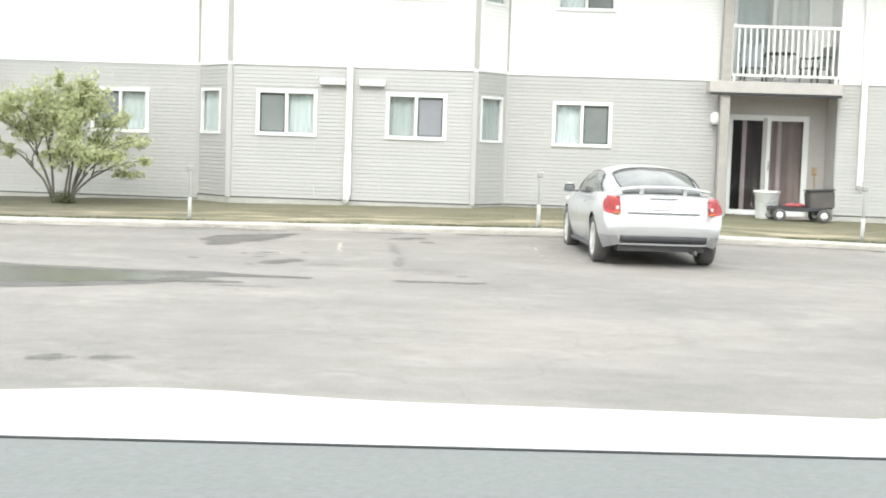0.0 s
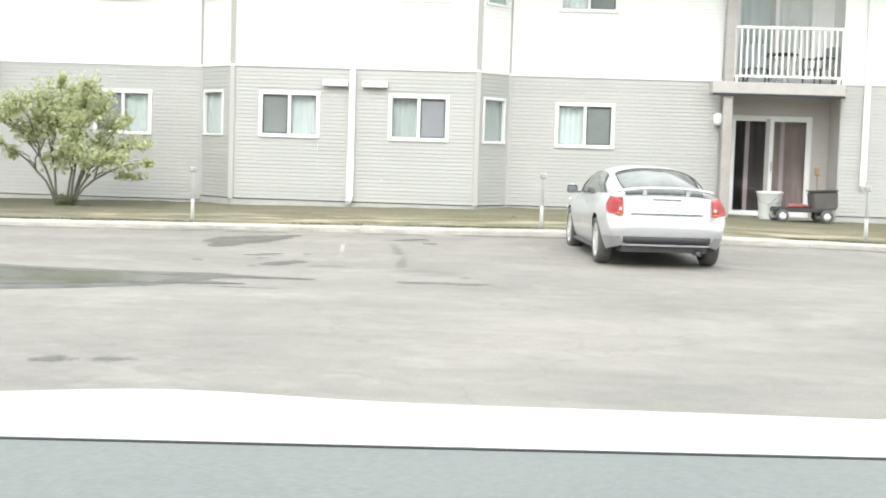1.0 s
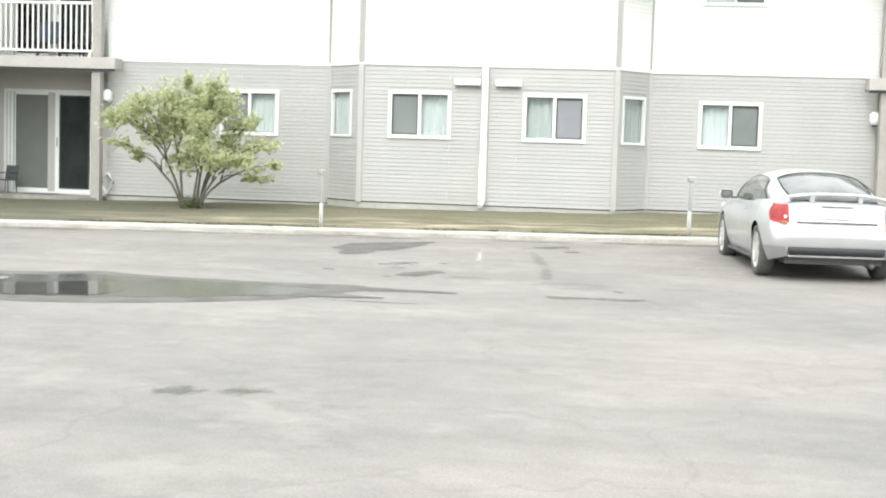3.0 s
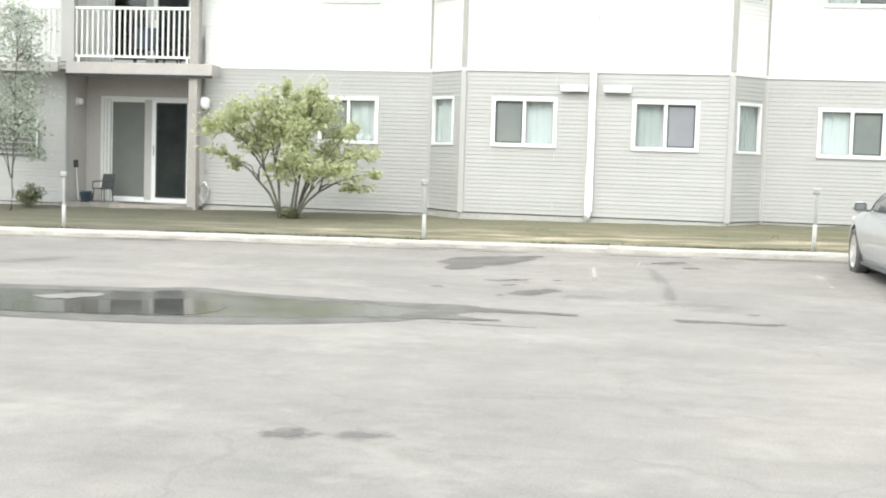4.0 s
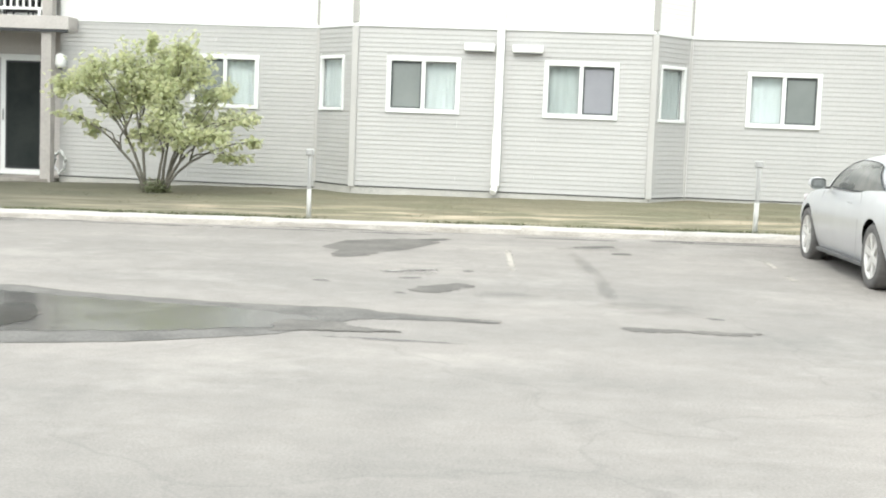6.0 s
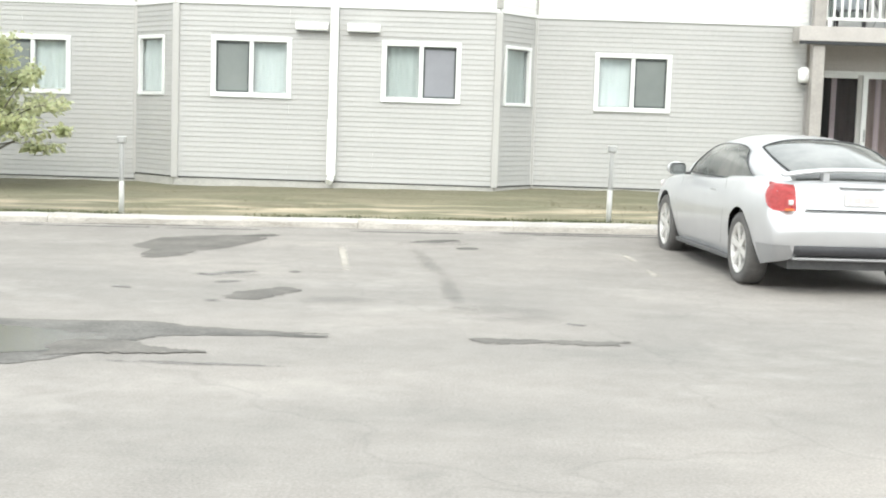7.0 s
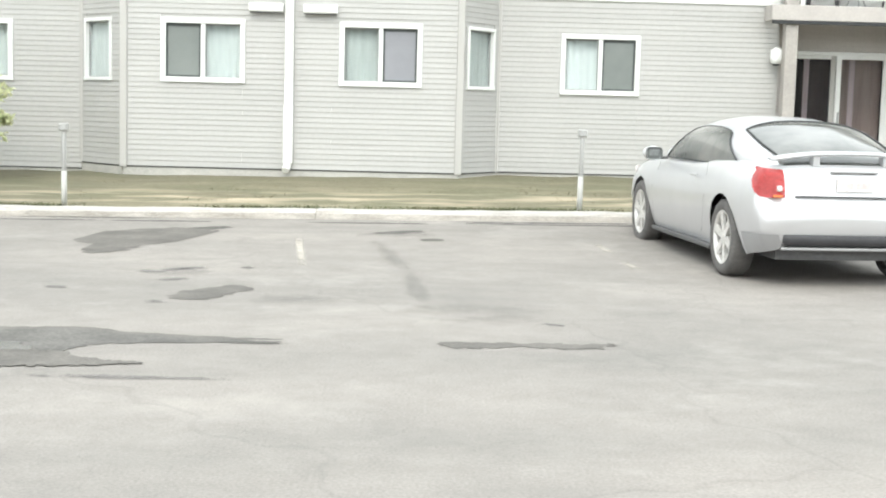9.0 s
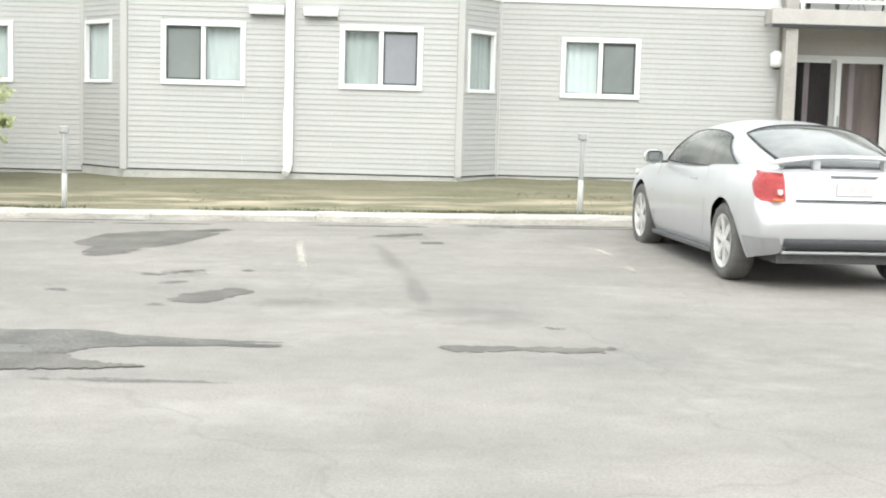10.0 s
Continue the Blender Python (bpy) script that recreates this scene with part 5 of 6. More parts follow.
        for row in grid:
            vs.append([])
            for p in row:
                out = Vector((p.x - core.x, p.y * 2.2, (p.z - core.z) * 2.2)).normalized()
                vs[-1].append(bm.verts.new(p + out * .012))
        for a, b in zip(vs, vs[1:]):
            for k in range(nu):
                bm.faces.new((a[k], a[k + 1], b[k + 1], b[k]))
        return part(name, bm, CAR_GLASS, car, label, True), grid

    for side in (1, -1):
        def side_at(u, v, side=side):
            low, high = .80 + 1.98 * u, 1.30 + 1.08 * u
            s = low + (high - low) * v ** 1.05
            f0, f1 = height_share(s, .882), .755 - .05 * (2 * u - 1) ** 4
            return shell(s, f0 + (f1 - f0) * v, side)
        glass_ob, grid = pane("side_window", "dark side glass", side_at, 18, 10)
        loop = grid[0] + [r[-1] for r in grid[1:]] + grid[-1][-2::-1] + [r[0] for r in grid[-2::-1]]
        part("window_seal", tube(bmesh.new(), [p + Vector((0, side * .013, .004)) for p in loop], [.006] * len(loop), 5), GASKET, glass_ob, "black window seal")

    def rear_at(u, v):
        s = .33 + .89 * v + .06 * (2 * u - 1) ** 4 * (1 - 1.6 * v)
        half = .86 - .13 * v
        y = (2 * u - 1) * half
        cs = abs(y) ** (n_exp / 2)
        return shell(s, math.sqrt(1 - cs * cs) ** (2 / n_exp), 1 if y >= 0 else -1)

    def front_at(u, v):
        s = 3.17 - .72 * v
        y = (2 * u - 1) * .82
        cs = abs(y) ** (n_exp / 2)
        return shell(s, math.sqrt(1 - cs * cs) ** (2 / n_exp), 1 if y >= 0 else -1)

    glass_ob, grid = pane("rear_window", "dark sloping rear glass", rear_at, 20, 10)
    loop = [r[0] for r in grid] + grid[-1][1:] + [r[-1] for r in grid[-2::-1]]
    part("window_seal", tube(bmesh.new(), [p + Vector((-.006, 0, .014)) for p in loop], [.007] * len(loop), 5), GASKET, glass_ob, "black window seal")
    pane("windscreen", "dark windscreen", front_at, 20, 10)
    for side in (1, -1):
        # door seams, handle, sill
        yb = side * .862
        part("door_seam", tube(bmesh.new(), [P(1.38, side * .80, .92), P(1.30, side * .862, .6), P(1.36, side * .845, .3)], [.0009] * 3, 6), GASKET, car, "dark door gap")
        part("door_seam", tube(bmesh.new(), [P(2.82, side * .80, .875), P(2.92, side * .866, .6), P(2.88, side * .85, .3)], [.0009] * 3, 6), GASKET, car, "dark door gap")
        # Dark colour on the sill stands in for shade along the body's foot.
        part("sill", boxed(tail + 1.2, tail + 3.02, min(side * .76, side * .825), max(side * .76, side * .825), .17, .212, .012), BLACK_TRIM, car, "sill strip coloured dark for shade under the body")
        part("door_handle", boxed(tail + 1.5, tail + 1.68, min(yb, yb + side * .012), max(yb, yb + side * .012), .765, .787, .005), SILVER, car)
        # tail lamp wraps round the corner
        bm = bmesh.new()
        cols = []
        for k in range(7):
            z0, z1 = (.685, .68, .68, .688, .715, .755, .805)[k], (.893, .9, .904, .908, .91, .908, .9)[k]
            col = []
            for z in np.linspace(z0, z1, 6):
                edge = float(np.interp(z, [.61, .78, .88, .91], [.08, .115, .15, .22]))
                if k < 2:
                    s, y = edge - .055 + .02 * k, (.605, .7)[k]
                else:
                    s = edge + (0, 0, .004, .02, .05, .09, .125)[k]
                    y = value(W, s) * float(np.interp((z - value(ZB, s)) / (value(BELT, s) - value(ZB, s)), *flare)) + .021 - .0013 * k
                col.append(bm.verts.new((tail + s, side * y, z)))
            cols.append(col)
        for a, b in zip(cols, cols[1:]):
            for i in range(5):
                bm.faces.new((a[i], b[i], b[i + 1], a[i + 1]))
        bmesh.ops.solidify(bm, geom=bm.faces[:], thickness=0.02)
        lamp = part("tail_lamp", bm, RED_LENS, car, "red wrap-around tail lamp", True)
        part("reverse_lens", boxed(tail + .036, tail + .09, min(side * .63, side * .668), max(side * .63, side * .668), .73, .775, .012), CLEAR_LENS, lamp, "clear reversing lens")
        part("indicator_lens", boxed(tail + .034, tail + .09, min(side * .625, side * .7), max(side * .625, side * .7), .685, .705, .006), AMBER_LENS, lamp, "orange lower lens")
        # mirror
        bm = bmesh.new()
        bmesh.ops.create_uvsphere(bm, u_segments=16, v_segments=10, radius=1)
        for v in bm.verts:
            v.co = Vector((v.co.x * .06 + (.03 * (1 - v.co.z ** 2) if v.co.x > 0 else 0), v.co.y * .095, v.co.z * .07))
        mir = part("wing_mirror", bm, SILVER, car, "silver wing mirror", True)
        mir.location = (tail + 2.72, side * .935, .915)
        part("mirror_glass", boxed(-.066, -.045, -.082, .082, -.058, .058, .036), MIRROR_DARK, mir, "mirror glass")
        part("mirror_arm", boxed(-.02, .03, min(0, -side * .16), max(0, -side * .16), -.055, -.03, .006), BLACK_TRIM, mir)
        # headlamp
        bm = bmesh.new()
        bmesh.ops.create_uvsphere(bm, u_segments=16, v_segments=10, radius=1)
        for v in bm.verts:
            v.co = Vector((tail + 3.95 + v.co.x * .22 - .06 * v.co.y * side, side * (.70 + .045 * v.co.y * side - .12 * v.co.x), .68 + v.co.z * .06 - .05 * v.co.x))
        part("headlamp", bm, CLEAR_LENS, car, "clear headlamp", True)
    # tail: spoiler, plate, seams, lower grille, exhaust
    bm = bmesh.new()
    rows = []
    for k in range(15):
        y = -.66 + 1.32 * k / 14
        lift = .055 * (1 - (abs(y) / .66) ** 2.5) - .02
        cx = .13 + .05 * (y / .66) ** 2
        rows.append([bm.verts.new(P(cx + dx, y, .982 + lift + dz)) for dx, dz in ((0, .004), (.06, .022), (.14, .02), (.16, .008), (.1, -.006), (.02, -.012))])
    for a, b in zip(rows, rows[1:]):
        for i in range(6):
            bm.faces.new((a[i], b[i], b[(i + 1) % 6], a[(i + 1) % 6]))
    bm.faces.new(rows[0])
    bm.faces.new(rows[-1][::-1])
    # Made-up dark wedge that imitates the shadowed gap below the spoiler.
    sill = bmesh.new()
    rows_under = []
    for k in range(13):
        y = -.54 + 1.08 * k / 12
        s0 = .2 + .05 * (y / .54) ** 2
        deck = value(BELT, s0) + (value(TOP, s0) - value(BELT, s0)) * (1 - (abs(y) / .78) ** 2.2)
        rows_under.append([sill.verts.new(P(s0 + ds, y, deck + dz)) for ds, dz in ((0, .002), (.1, .05), (.22, .0))])
    for a, b in zip(rows_under, rows_under[1:]):
        for i in range(3):
            sill.faces.new((a[i], b[i], b[(i + 1) % 3], a[(i + 1) % 3]))
    sill.faces.new(rows_under[0])
    sill.faces.new(rows_under[-1][::-1])
    part("spoiler_gap_wedge", sill, CAR_GLASS, car, "dark wedge added for the shadowed gap under the spoiler")
    wing = part("spoiler", bm, SILVER, car, "low silver rear spoiler", True)
    for y in (-.3, .3):
        part("spoiler_leg", boxed(tail + .17, tail + .26, y - .03, y + .03, .92, 1.012, .008), SILVER, wing)
    part("lid_handle", boxed(tail + .096, tail + .13, -.2, .2, .876, .888, .005), SKIRT, car, "grey hatch grip")
    part("hatch_seam", boxed(tail + .066, tail + .1, -.5, .5, .694, .6985), GASKET, car, "dark hatch gap")
    plate = part("number_plate", boxed(tail + .076, tail + .094, -.155, .155, .735, .835, .004), PLATE, car, "pale number plate")
    for k in range(2):
        part("plate_bar", boxed(tail + .0725, tail + .0755, -.12 + .14 * k, -.01 + .14 * k, .76, .805), PLATE_INK, plate)
    bm = bmesh.new()
    rows = []
    for k in range(17):
        y = -.6 + 1.2 * k / 16
        x = float(np.interp(abs(y), [0, .6, .66, .72, .78], [-.004, .0, .012, .032, .07])) + .016
        rows.append([bm.verts.new(P(x + dx + tuck(0, z), y, z)) for dx, z in ((-.02, .318), (-.024, .405), (.02, .405), (.02, .318))])
    for a, b in zip(rows, rows[1:]):
        for i in range(4):
            bm.faces.new((a[i], b[i], b[(i + 1) % 4], a[(i + 1) % 4]))
    bm.faces.new(rows[0])
    bm.faces.new(rows[-1][::-1])
    part("bumper_grille", bm, DARK_PLASTIC, car, "black lower bumper insert", True)
    for side in (1, -1):
        bm = bmesh.new()
        prev = None
        for s in (.0, .012, .03, .055, .08, .115, .15, .22, .3, .38, .44):
            low = value(ZB, s) + .004
            d = abs(s - .8)
            if d < arch_r + .015:
                break
            high = .405 - .012 * s
            row = []
            for z in np.linspace(low, high, 4):
                f = float(np.interp((z - value(ZB, s)) / max(value(BELT, s) - value(ZB, s), .01), *flare))
                row.append(bm.verts.new(P(s - .006 + tuck(s, z), side * (value(W, s) * f + .006), z)))
            if prev:
                for k in range(3):
                    bm.faces.new((prev[k], row[k], row[k + 1], prev[k + 1]))
            prev = row
        part("bumper_skirt", bm, SKIRT, car, "grey lower bumper corner", True)
    part("bumper_lip", boxed(tail + .075, tail + .25, -.6, .6, .283, .306, .01), SKIRT, car, "grey lower bumper lip")
    part("exhaust", lathe(bmesh.new(), [(.028, 0), (.032, .02), (.032, .3), (.028, .32)], 16, "X", P(.06, -.45, .2)), BLACK_TRIM, car, "round exhaust tip", True)
    # wheels
    for axle in (0.0, 2.6):
        for side in (1, -1):
            well = bmesh.new()
            prev = None
            for k in range(17):
                a = math.pi * (k / 16) * 1.16 - .08 * math.pi
                c = (axle + math.cos(a) * (arch_r - .004), wheel_r + math.sin(a) * (arch_r - .014))
                pair = [well.verts.new((c[0], side * .5, c[1])), well.verts.new((c[0], side * .80, c[1]))]
                if prev:
                    well.faces.new((prev[0], prev[1], pair[1], pair[0]))
                prev = pair
            part("wheel_well", well, BLACK_TRIM, car, "dark wheel arch liner")
            part("well_wall", boxed(axle - .34, axle + .34, min(side * .46, side * .5), max(side * .46, side * .5), .2, .66), BLACK_TRIM, car, "dark inner arch")
            wheel = new("wheel")
            wheel.parent = car
            wheel.matrix_basis = pose(axle, side * .755, wheel_r, 0, 0, 0)
            part("tyre", lathe(bmesh.new(), [(.215, -.09), (.25, -.103), (.29, -.1), (.306, -.08), (.312, -.04), (.312, .04), (.306, .08), (.29, .1), (.25, .103), (.215, .09)], 36, "Y", cap=False), RUBBER, wheel, "black tyre", True)
            o = side
            part("rim", lathe(bmesh.new(), [(.218, o * .095), (.205, o * .096), (.196, o * .06), (.196, -o * .08), (.215, -o * .085)], 32, "Y", cap=False), ALLOY, wheel, "pale alloy rim", True)
            part("brake_disc", lathe(bmesh.new(), [(.14, o * .0), (.14, o * .012)], 24, "Y"), STEEL, wheel, "grey brake disc")
            part("dust_shield", lathe(bmesh.new(), [(.2, -o * .03), (.2, -o * .02)], 24, "Y"), BLACK_TRIM, wheel, "dark backing")
            part("hub", lathe(bmesh.new(), [(.03, o * .085), (.045, o * .08), (.05, o * .03)], 16, "Y"), ALLOY, wheel, "", True)
            for k in range(6):
                sp = bmesh.new()
                a = k * math.tau / 6 + .3
                ca, sa = math.cos(a), math.sin(a)
                quad = []
                for dr, wd, y in ((.035, .026, .08), (.202, .036, .09)):
                    for sgn in (1, -1):
                        for dy in (0, -.025):
                            quad.append(sp.verts.new((ca * dr - sa * wd * sgn, o * (y + dy), sa * dr + ca * wd * sgn)))
                i0 = quad
                for f in ((0, 2, 6, 4), (1, 3, 7, 5), (0, 1, 5, 4), (2, 3, 7, 6), (0, 1, 3, 2), (4, 5, 7, 6)):
                    sp.faces.new([i0[j] for j in f])
                part("spoke", sp, ALLOY, wheel)
    part("front_grille", boxed(tail + 4.29, tail + 4.335, -.4, .4, .3, .38, .008), BLACK_TRIM, car)


build_coupe()


# ---- shrubs and trees ----
def woody(name, at, label, category, seed, stems, centre, radii, reach, leaf_mat, twigs=7, clusters=3, per=12, leaf=0.075, stem_r=0.03, sigma=0.11):
    rng = random.Random(seed)
    tree = thing(name, pose(*at), label, category)
    wood = bmesh.new()
    tips = []
    for k in range(stems):
        ang = math.tau * k / stems + rng.uniform(-.4, .4)
        rr = math.sqrt(rng.uniform(.08, .85))
        zt = rng.uniform(-.45, .8)
        limit = math.sqrt(max(1 - zt * zt, .05))
        goal = Vector((centre[0] + math.cos(ang) * rr * limit * radii[0], centre[1] + math.sin(ang) * rr * limit * radii[1], centre[2] + zt * radii[2]))
        foot = Vector((math.cos(ang) * .09 * reach, math.sin(ang) * .09 * reach, -0.03))
        pts, rad = [], []
        n = 7
        for i in range(n + 1):
            t = i / n
            p = foot.lerp(goal, t)
            bow = t * (1 - t)
            p += Vector((-(goal.x - foot.x) * .35 * bow, -(goal.y - foot.y) * .35 * bow, .5 * bow * abs(goal.z)))
            p += Vector((rng.uniform(-.03, .03), rng.uniform(-.03, .03), 0)) * (1 if i else 0)
            pts.append(p)
            rad.append(stem_r * (1 - .8 * t) * rng.uniform(.8, 1.1))
        tube(wood, pts, rad, 7)
        for j in range(twigs):
            i = rng.randint(3, n)
            base = pts[i]
            d = Vector((rng.gauss(0, 1), rng.gauss(0, 1), rng.gauss(.35, .6))).normalized()
            end = base + Vector((d.x * radii[0] * .42, d.y * radii[1] * .42, d.z * radii[2] * .36)) * rng.uniform(.6, 1.25)
            midp = base.lerp(end, .5) + Vector((0, 0, .04))
            tube(wood, [base, midp, end], [rad[i] * .55 + .002, .005, .003], 5)
            for c in range(clusters):
                tips.append((base.lerp(end, .45 + .6 * c / max(clusters - 1, 1)), d))
    part("trunk", wood, BARK, tree, "several thin grey-brown stems", True)
    verts, faces = [], []
    for tip, d in tips:
        for _ in range(rng.randint(per // 2, per)):
            p = tip + Vector((rng.gauss(0, sigma), rng.gauss(0, sigma), rng.gauss(-.01, sigma * .75)))
            size = leaf * rng.uniform(.6, 1.25)
            u = Vector((rng.gauss(0, 1), rng.gauss(0, 1), rng.gauss(-.35, .6))).normalized()
            side = u.cross(Vector((rng.gauss(0, .4), rng.gauss(0, .4), 1))).normalized()
            up = side.cross(u) * .12
            k = len(verts)
            verts += [p, p + u * size * .5 + side * size * .3 + up * size, p + u * size, p + u * size * .5 - side * size * .3 + up * size]
            faces += [(k, k + 1, k + 2), (k, k + 2, k + 3)]
    me = bpy.data.meshes.new("crown")
    me.from_pydata([tuple(v) for v in verts], [], faces)
    me.materials.append(leaf_mat)
    crown = new("crown", me)
    crown.parent = tree
    tagged(crown, "loose uneven crown of small leaves")
    return tree


def lobed(name, at, label, category, seed, lobes, leaf_mat, leaf, stem_r, twigs, per, trunk_z=0.0, depth=0.5, spread=0.12, fork=2, curve=1.0, bow=.25):
    """A woody plant whose stems each end in a loose lobe of leaves: (x, z, half width, half height)."""
    rng = random.Random(seed)
    tree = thing(name, pose(*at), label, category)
    wood = bmesh.new()
    verts, faces = [], []
    if trunk_z:
        tube(wood, [(0, 0, -.03), (.02, .01, trunk_z * .5), (0, 0, trunk_z)], [stem_r * 1.6, stem_r * 1.35, stem_r * 1.2], 9)

    def leaves(tip, count, sx, sz):
        for _ in range(count):
            p = tip + Vector((rng.gauss(0, sx), rng.gauss(0, sx), rng.gauss(-.01, sz)))
            size = leaf * rng.uniform(.55, 1.3)
            u = Vector((rng.gauss(0, 1), rng.gauss(0, 1), rng.gauss(-.35, .6))).normalized()
            side = u.cross(Vector((rng.gauss(0, .5), rng.gauss(0, .5), 1))).normalized()
            up = side.cross(u) * .12
            k = len(verts)
            verts.extend((p, p + u * size * .5 + side * size * .34 + up * size, p + u * size, p + u * size * .5 - side * size * .34 + up * size))
            faces.extend(((k, k + 1, k + 2), (k, k + 2, k + 3)))

    last = None
    for k, (lx, lz, rx, rz) in enumerate(lobes):
        goal = Vector((lx, rng.uniform(-depth, depth), lz))
        ang = math.atan2(goal.y, goal.x)
        foot = Vector((math.cos(ang) * spread, math.sin(ang) * spread, trunk_z * .92 - .03))
        thick = stem_r
        if last and k % fork:
            foot, thick = last[3], stem_r * .6
        pts, rad = [], []
        n = 7
        for i in range(n + 1):
            t = i / n
            p = foot.lerp(goal, t)
            p.x, p.y = foot.x + (goal.x - foot.x) * t ** curve, foot.y + (goal.y - foot.y) * t ** curve
            p.z += bow * t * (1 - t) * goal.length
            if 0 < i < n:
                p += Vector((rng.uniform(-.03, .03), rng.uniform(-.03, .03), rng.uniform(-.02, .02)))
            pts.append(p)
            rad.append(thick * (1 - .8 * t) * rng.uniform(.8, 1.1))
        tube(wood, pts, rad, 7)
        if k % fork == 0:
            last = pts
        count = max(4, int(twigs * (rx * rz / .12) ** .6))
        for j in range(count):
            base = pts[rng.choice((5, 6, 7, 7))]
            a, e = rng.uniform(0, math.tau), rng.gauss(.1, .55)
            r = rng.uniform(.35, 1.1)
            end = goal + Vector((math.cos(a) * math.cos(e) * rx, math.sin(a) * math.cos(e) * max(rx, .25), math.sin(e) * rz * 1.2)) * r
            tube(wood, [base, base.lerp(end, .5) + Vector((0, 0, .03)), end], [.006, .004, .0025], 4)
            for c in range(3):
                leaves(base.lerp(end, .4 + .32 * c), rng.randint(per // 2, per), .24 * min(rx, .4), .3 * min(rz, .3))
    part("trunk", wood, BARK_GREY, tree, "several thin grey-brown stems", True)
    me = bpy.data.meshes.new("crown")
    me.from_pydata([tuple(v) for v in verts], [], faces)
    me.materials.append(leaf_mat)
    crown = new("crown", me)
    crown.parent = tree
    tagged(crown, "loose uneven crown of small leaves")
    return tree


lobed("leafy_shrub", (-7.47, -1.8, lawn_z(-7.47, -1.8)), "yellow-green multi-stemmed leafy shrub growing in the lawn", "shrub", 12,
      [(-1.22, 1.72, 0.44, 0.24), (-1.55, 1.60, 0.20, 0.14), (-0.83, 1.94, 0.32, 0.26), (-0.44, 1.99, 0.40, 0.31), (-0.04, 2.45, 0.11, 0.13), (0.09, 2.12, 0.40, 0.31), (0.61, 2.27, 0.27, 0.24), (0.70, 1.90, 0.35, 0.31),
       (-0.79, 1.38, 0.35, 0.25), (-1.35, 1.24, 0.17, 0.09), (-1.05, 0.98, 0.15, 0.11), (-0.13, 1.64, 0.48, 0.34), (0.31, 1.29, 0.42, 0.28), (-0.04, 0.98, 0.36, 0.25), (0.57, 0.92, 0.46, 0.25), (1.09, 0.98, 0.35, 0.20),
       (1.18, 1.24, 0.26, 0.17), (1.62, 1.22, 0.26, 0.08), (1.70, 0.87, 0.12, 0.06), (1.14, 0.61, 0.26, 0.09), (1.31, 1.66, 0.15, 0.16), (0.83, 1.55, 0.22, 0.20), (0.30, 1.72, 0.40, 0.28), (0.24, 2.02, 0.36, 0.28), (0.72, 1.22, 0.36, 0.2), (-0.48, 1.62, 0.36, 0.24)],
      LEAF, .095, .032, 14, 19, spread=.16, fork=3, curve=1.4, bow=.3)
lobed("young_tree", (-13.15, -1.6, lawn_z(-13.15, -1.6)), "grey-green young tree with sparse leaves by the wall", "tree", 31,
      [(-0.34, 3.10, 0.62, 0.50), (0.30, 2.95, 0.52, 0.50), (0.01, 2.40, 0.64, 0.42), (0.45, 2.25, 0.42, 0.36), (-0.45, 1.90, 0.60, 0.42), (0.42, 1.60, 0.40, 0.32), (-0.05, 1.60, 0.55, 0.38), (0.40, 1.12, 0.34, 0.22), (-0.05, 3.80, 0.66, 0.50), (-0.80, 2.60, 0.56, 0.44),
       (0.22, 3.50, 0.52, 0.42), (-0.85, 3.30, 0.55, 0.48), (-0.95, 1.95, 0.45, 0.36), (-0.60, 4.10, 0.60, 0.45), (0.15, 1.95, 0.48, 0.34), (-0.55, 1.35, 0.40, 0.26)],
      LEAF_GREY, .09, .012, 11, 9, .7, .4, .02)
woody("grass_tuft", (-7.43, -1.88, lawn_z(-7.43, -1.88)), "low tuft of weeds round the foot of the leafy shrub", "weeds", 52, 12, (0, 0, .12), (.24, .2, .1), .9, LEAF_BUSH, 5, 2, 8, .06, .005, .04)
woody("low_bush", (-13.2, -0.8, lawn_z(-13.2, -0.8)), "small round green bush at the foot of the wall", "bush", 44, 14, (0, 0, .26), (.3, .28, .22), .6, LEAF_BUSH, 6, 2, 9, .06, .008, .05)


# ---- on the patios ----
def pail(x, y, z):
    p = thing("pail", pose(x, y, z), "tall white plastic pail standing on the patio edge", "pail")
    part("tub", lathe(bmesh.new(), [(.19, 0), (.2, .02), (.24, .5), (.255, .51), (.255, .54), (.235, .54), (.22, .5), (.185, .04)], 28), VINYL, p, "", True)
    part("lid_rim", lathe(bmesh.new(), [(.247, .51), (.265, .515), (.265, .55), (.247, .555)], 28), WHITE_METAL, p, "", True)
    part("handle", tube(bmesh.new(), [(-.255, 0, .49), (-.23, -.19, .36), (0, -.27, .31), (.23, -.19, .36), (.255, 0, .49)], [.006] * 5, 6), STEEL, p, "wire handle")


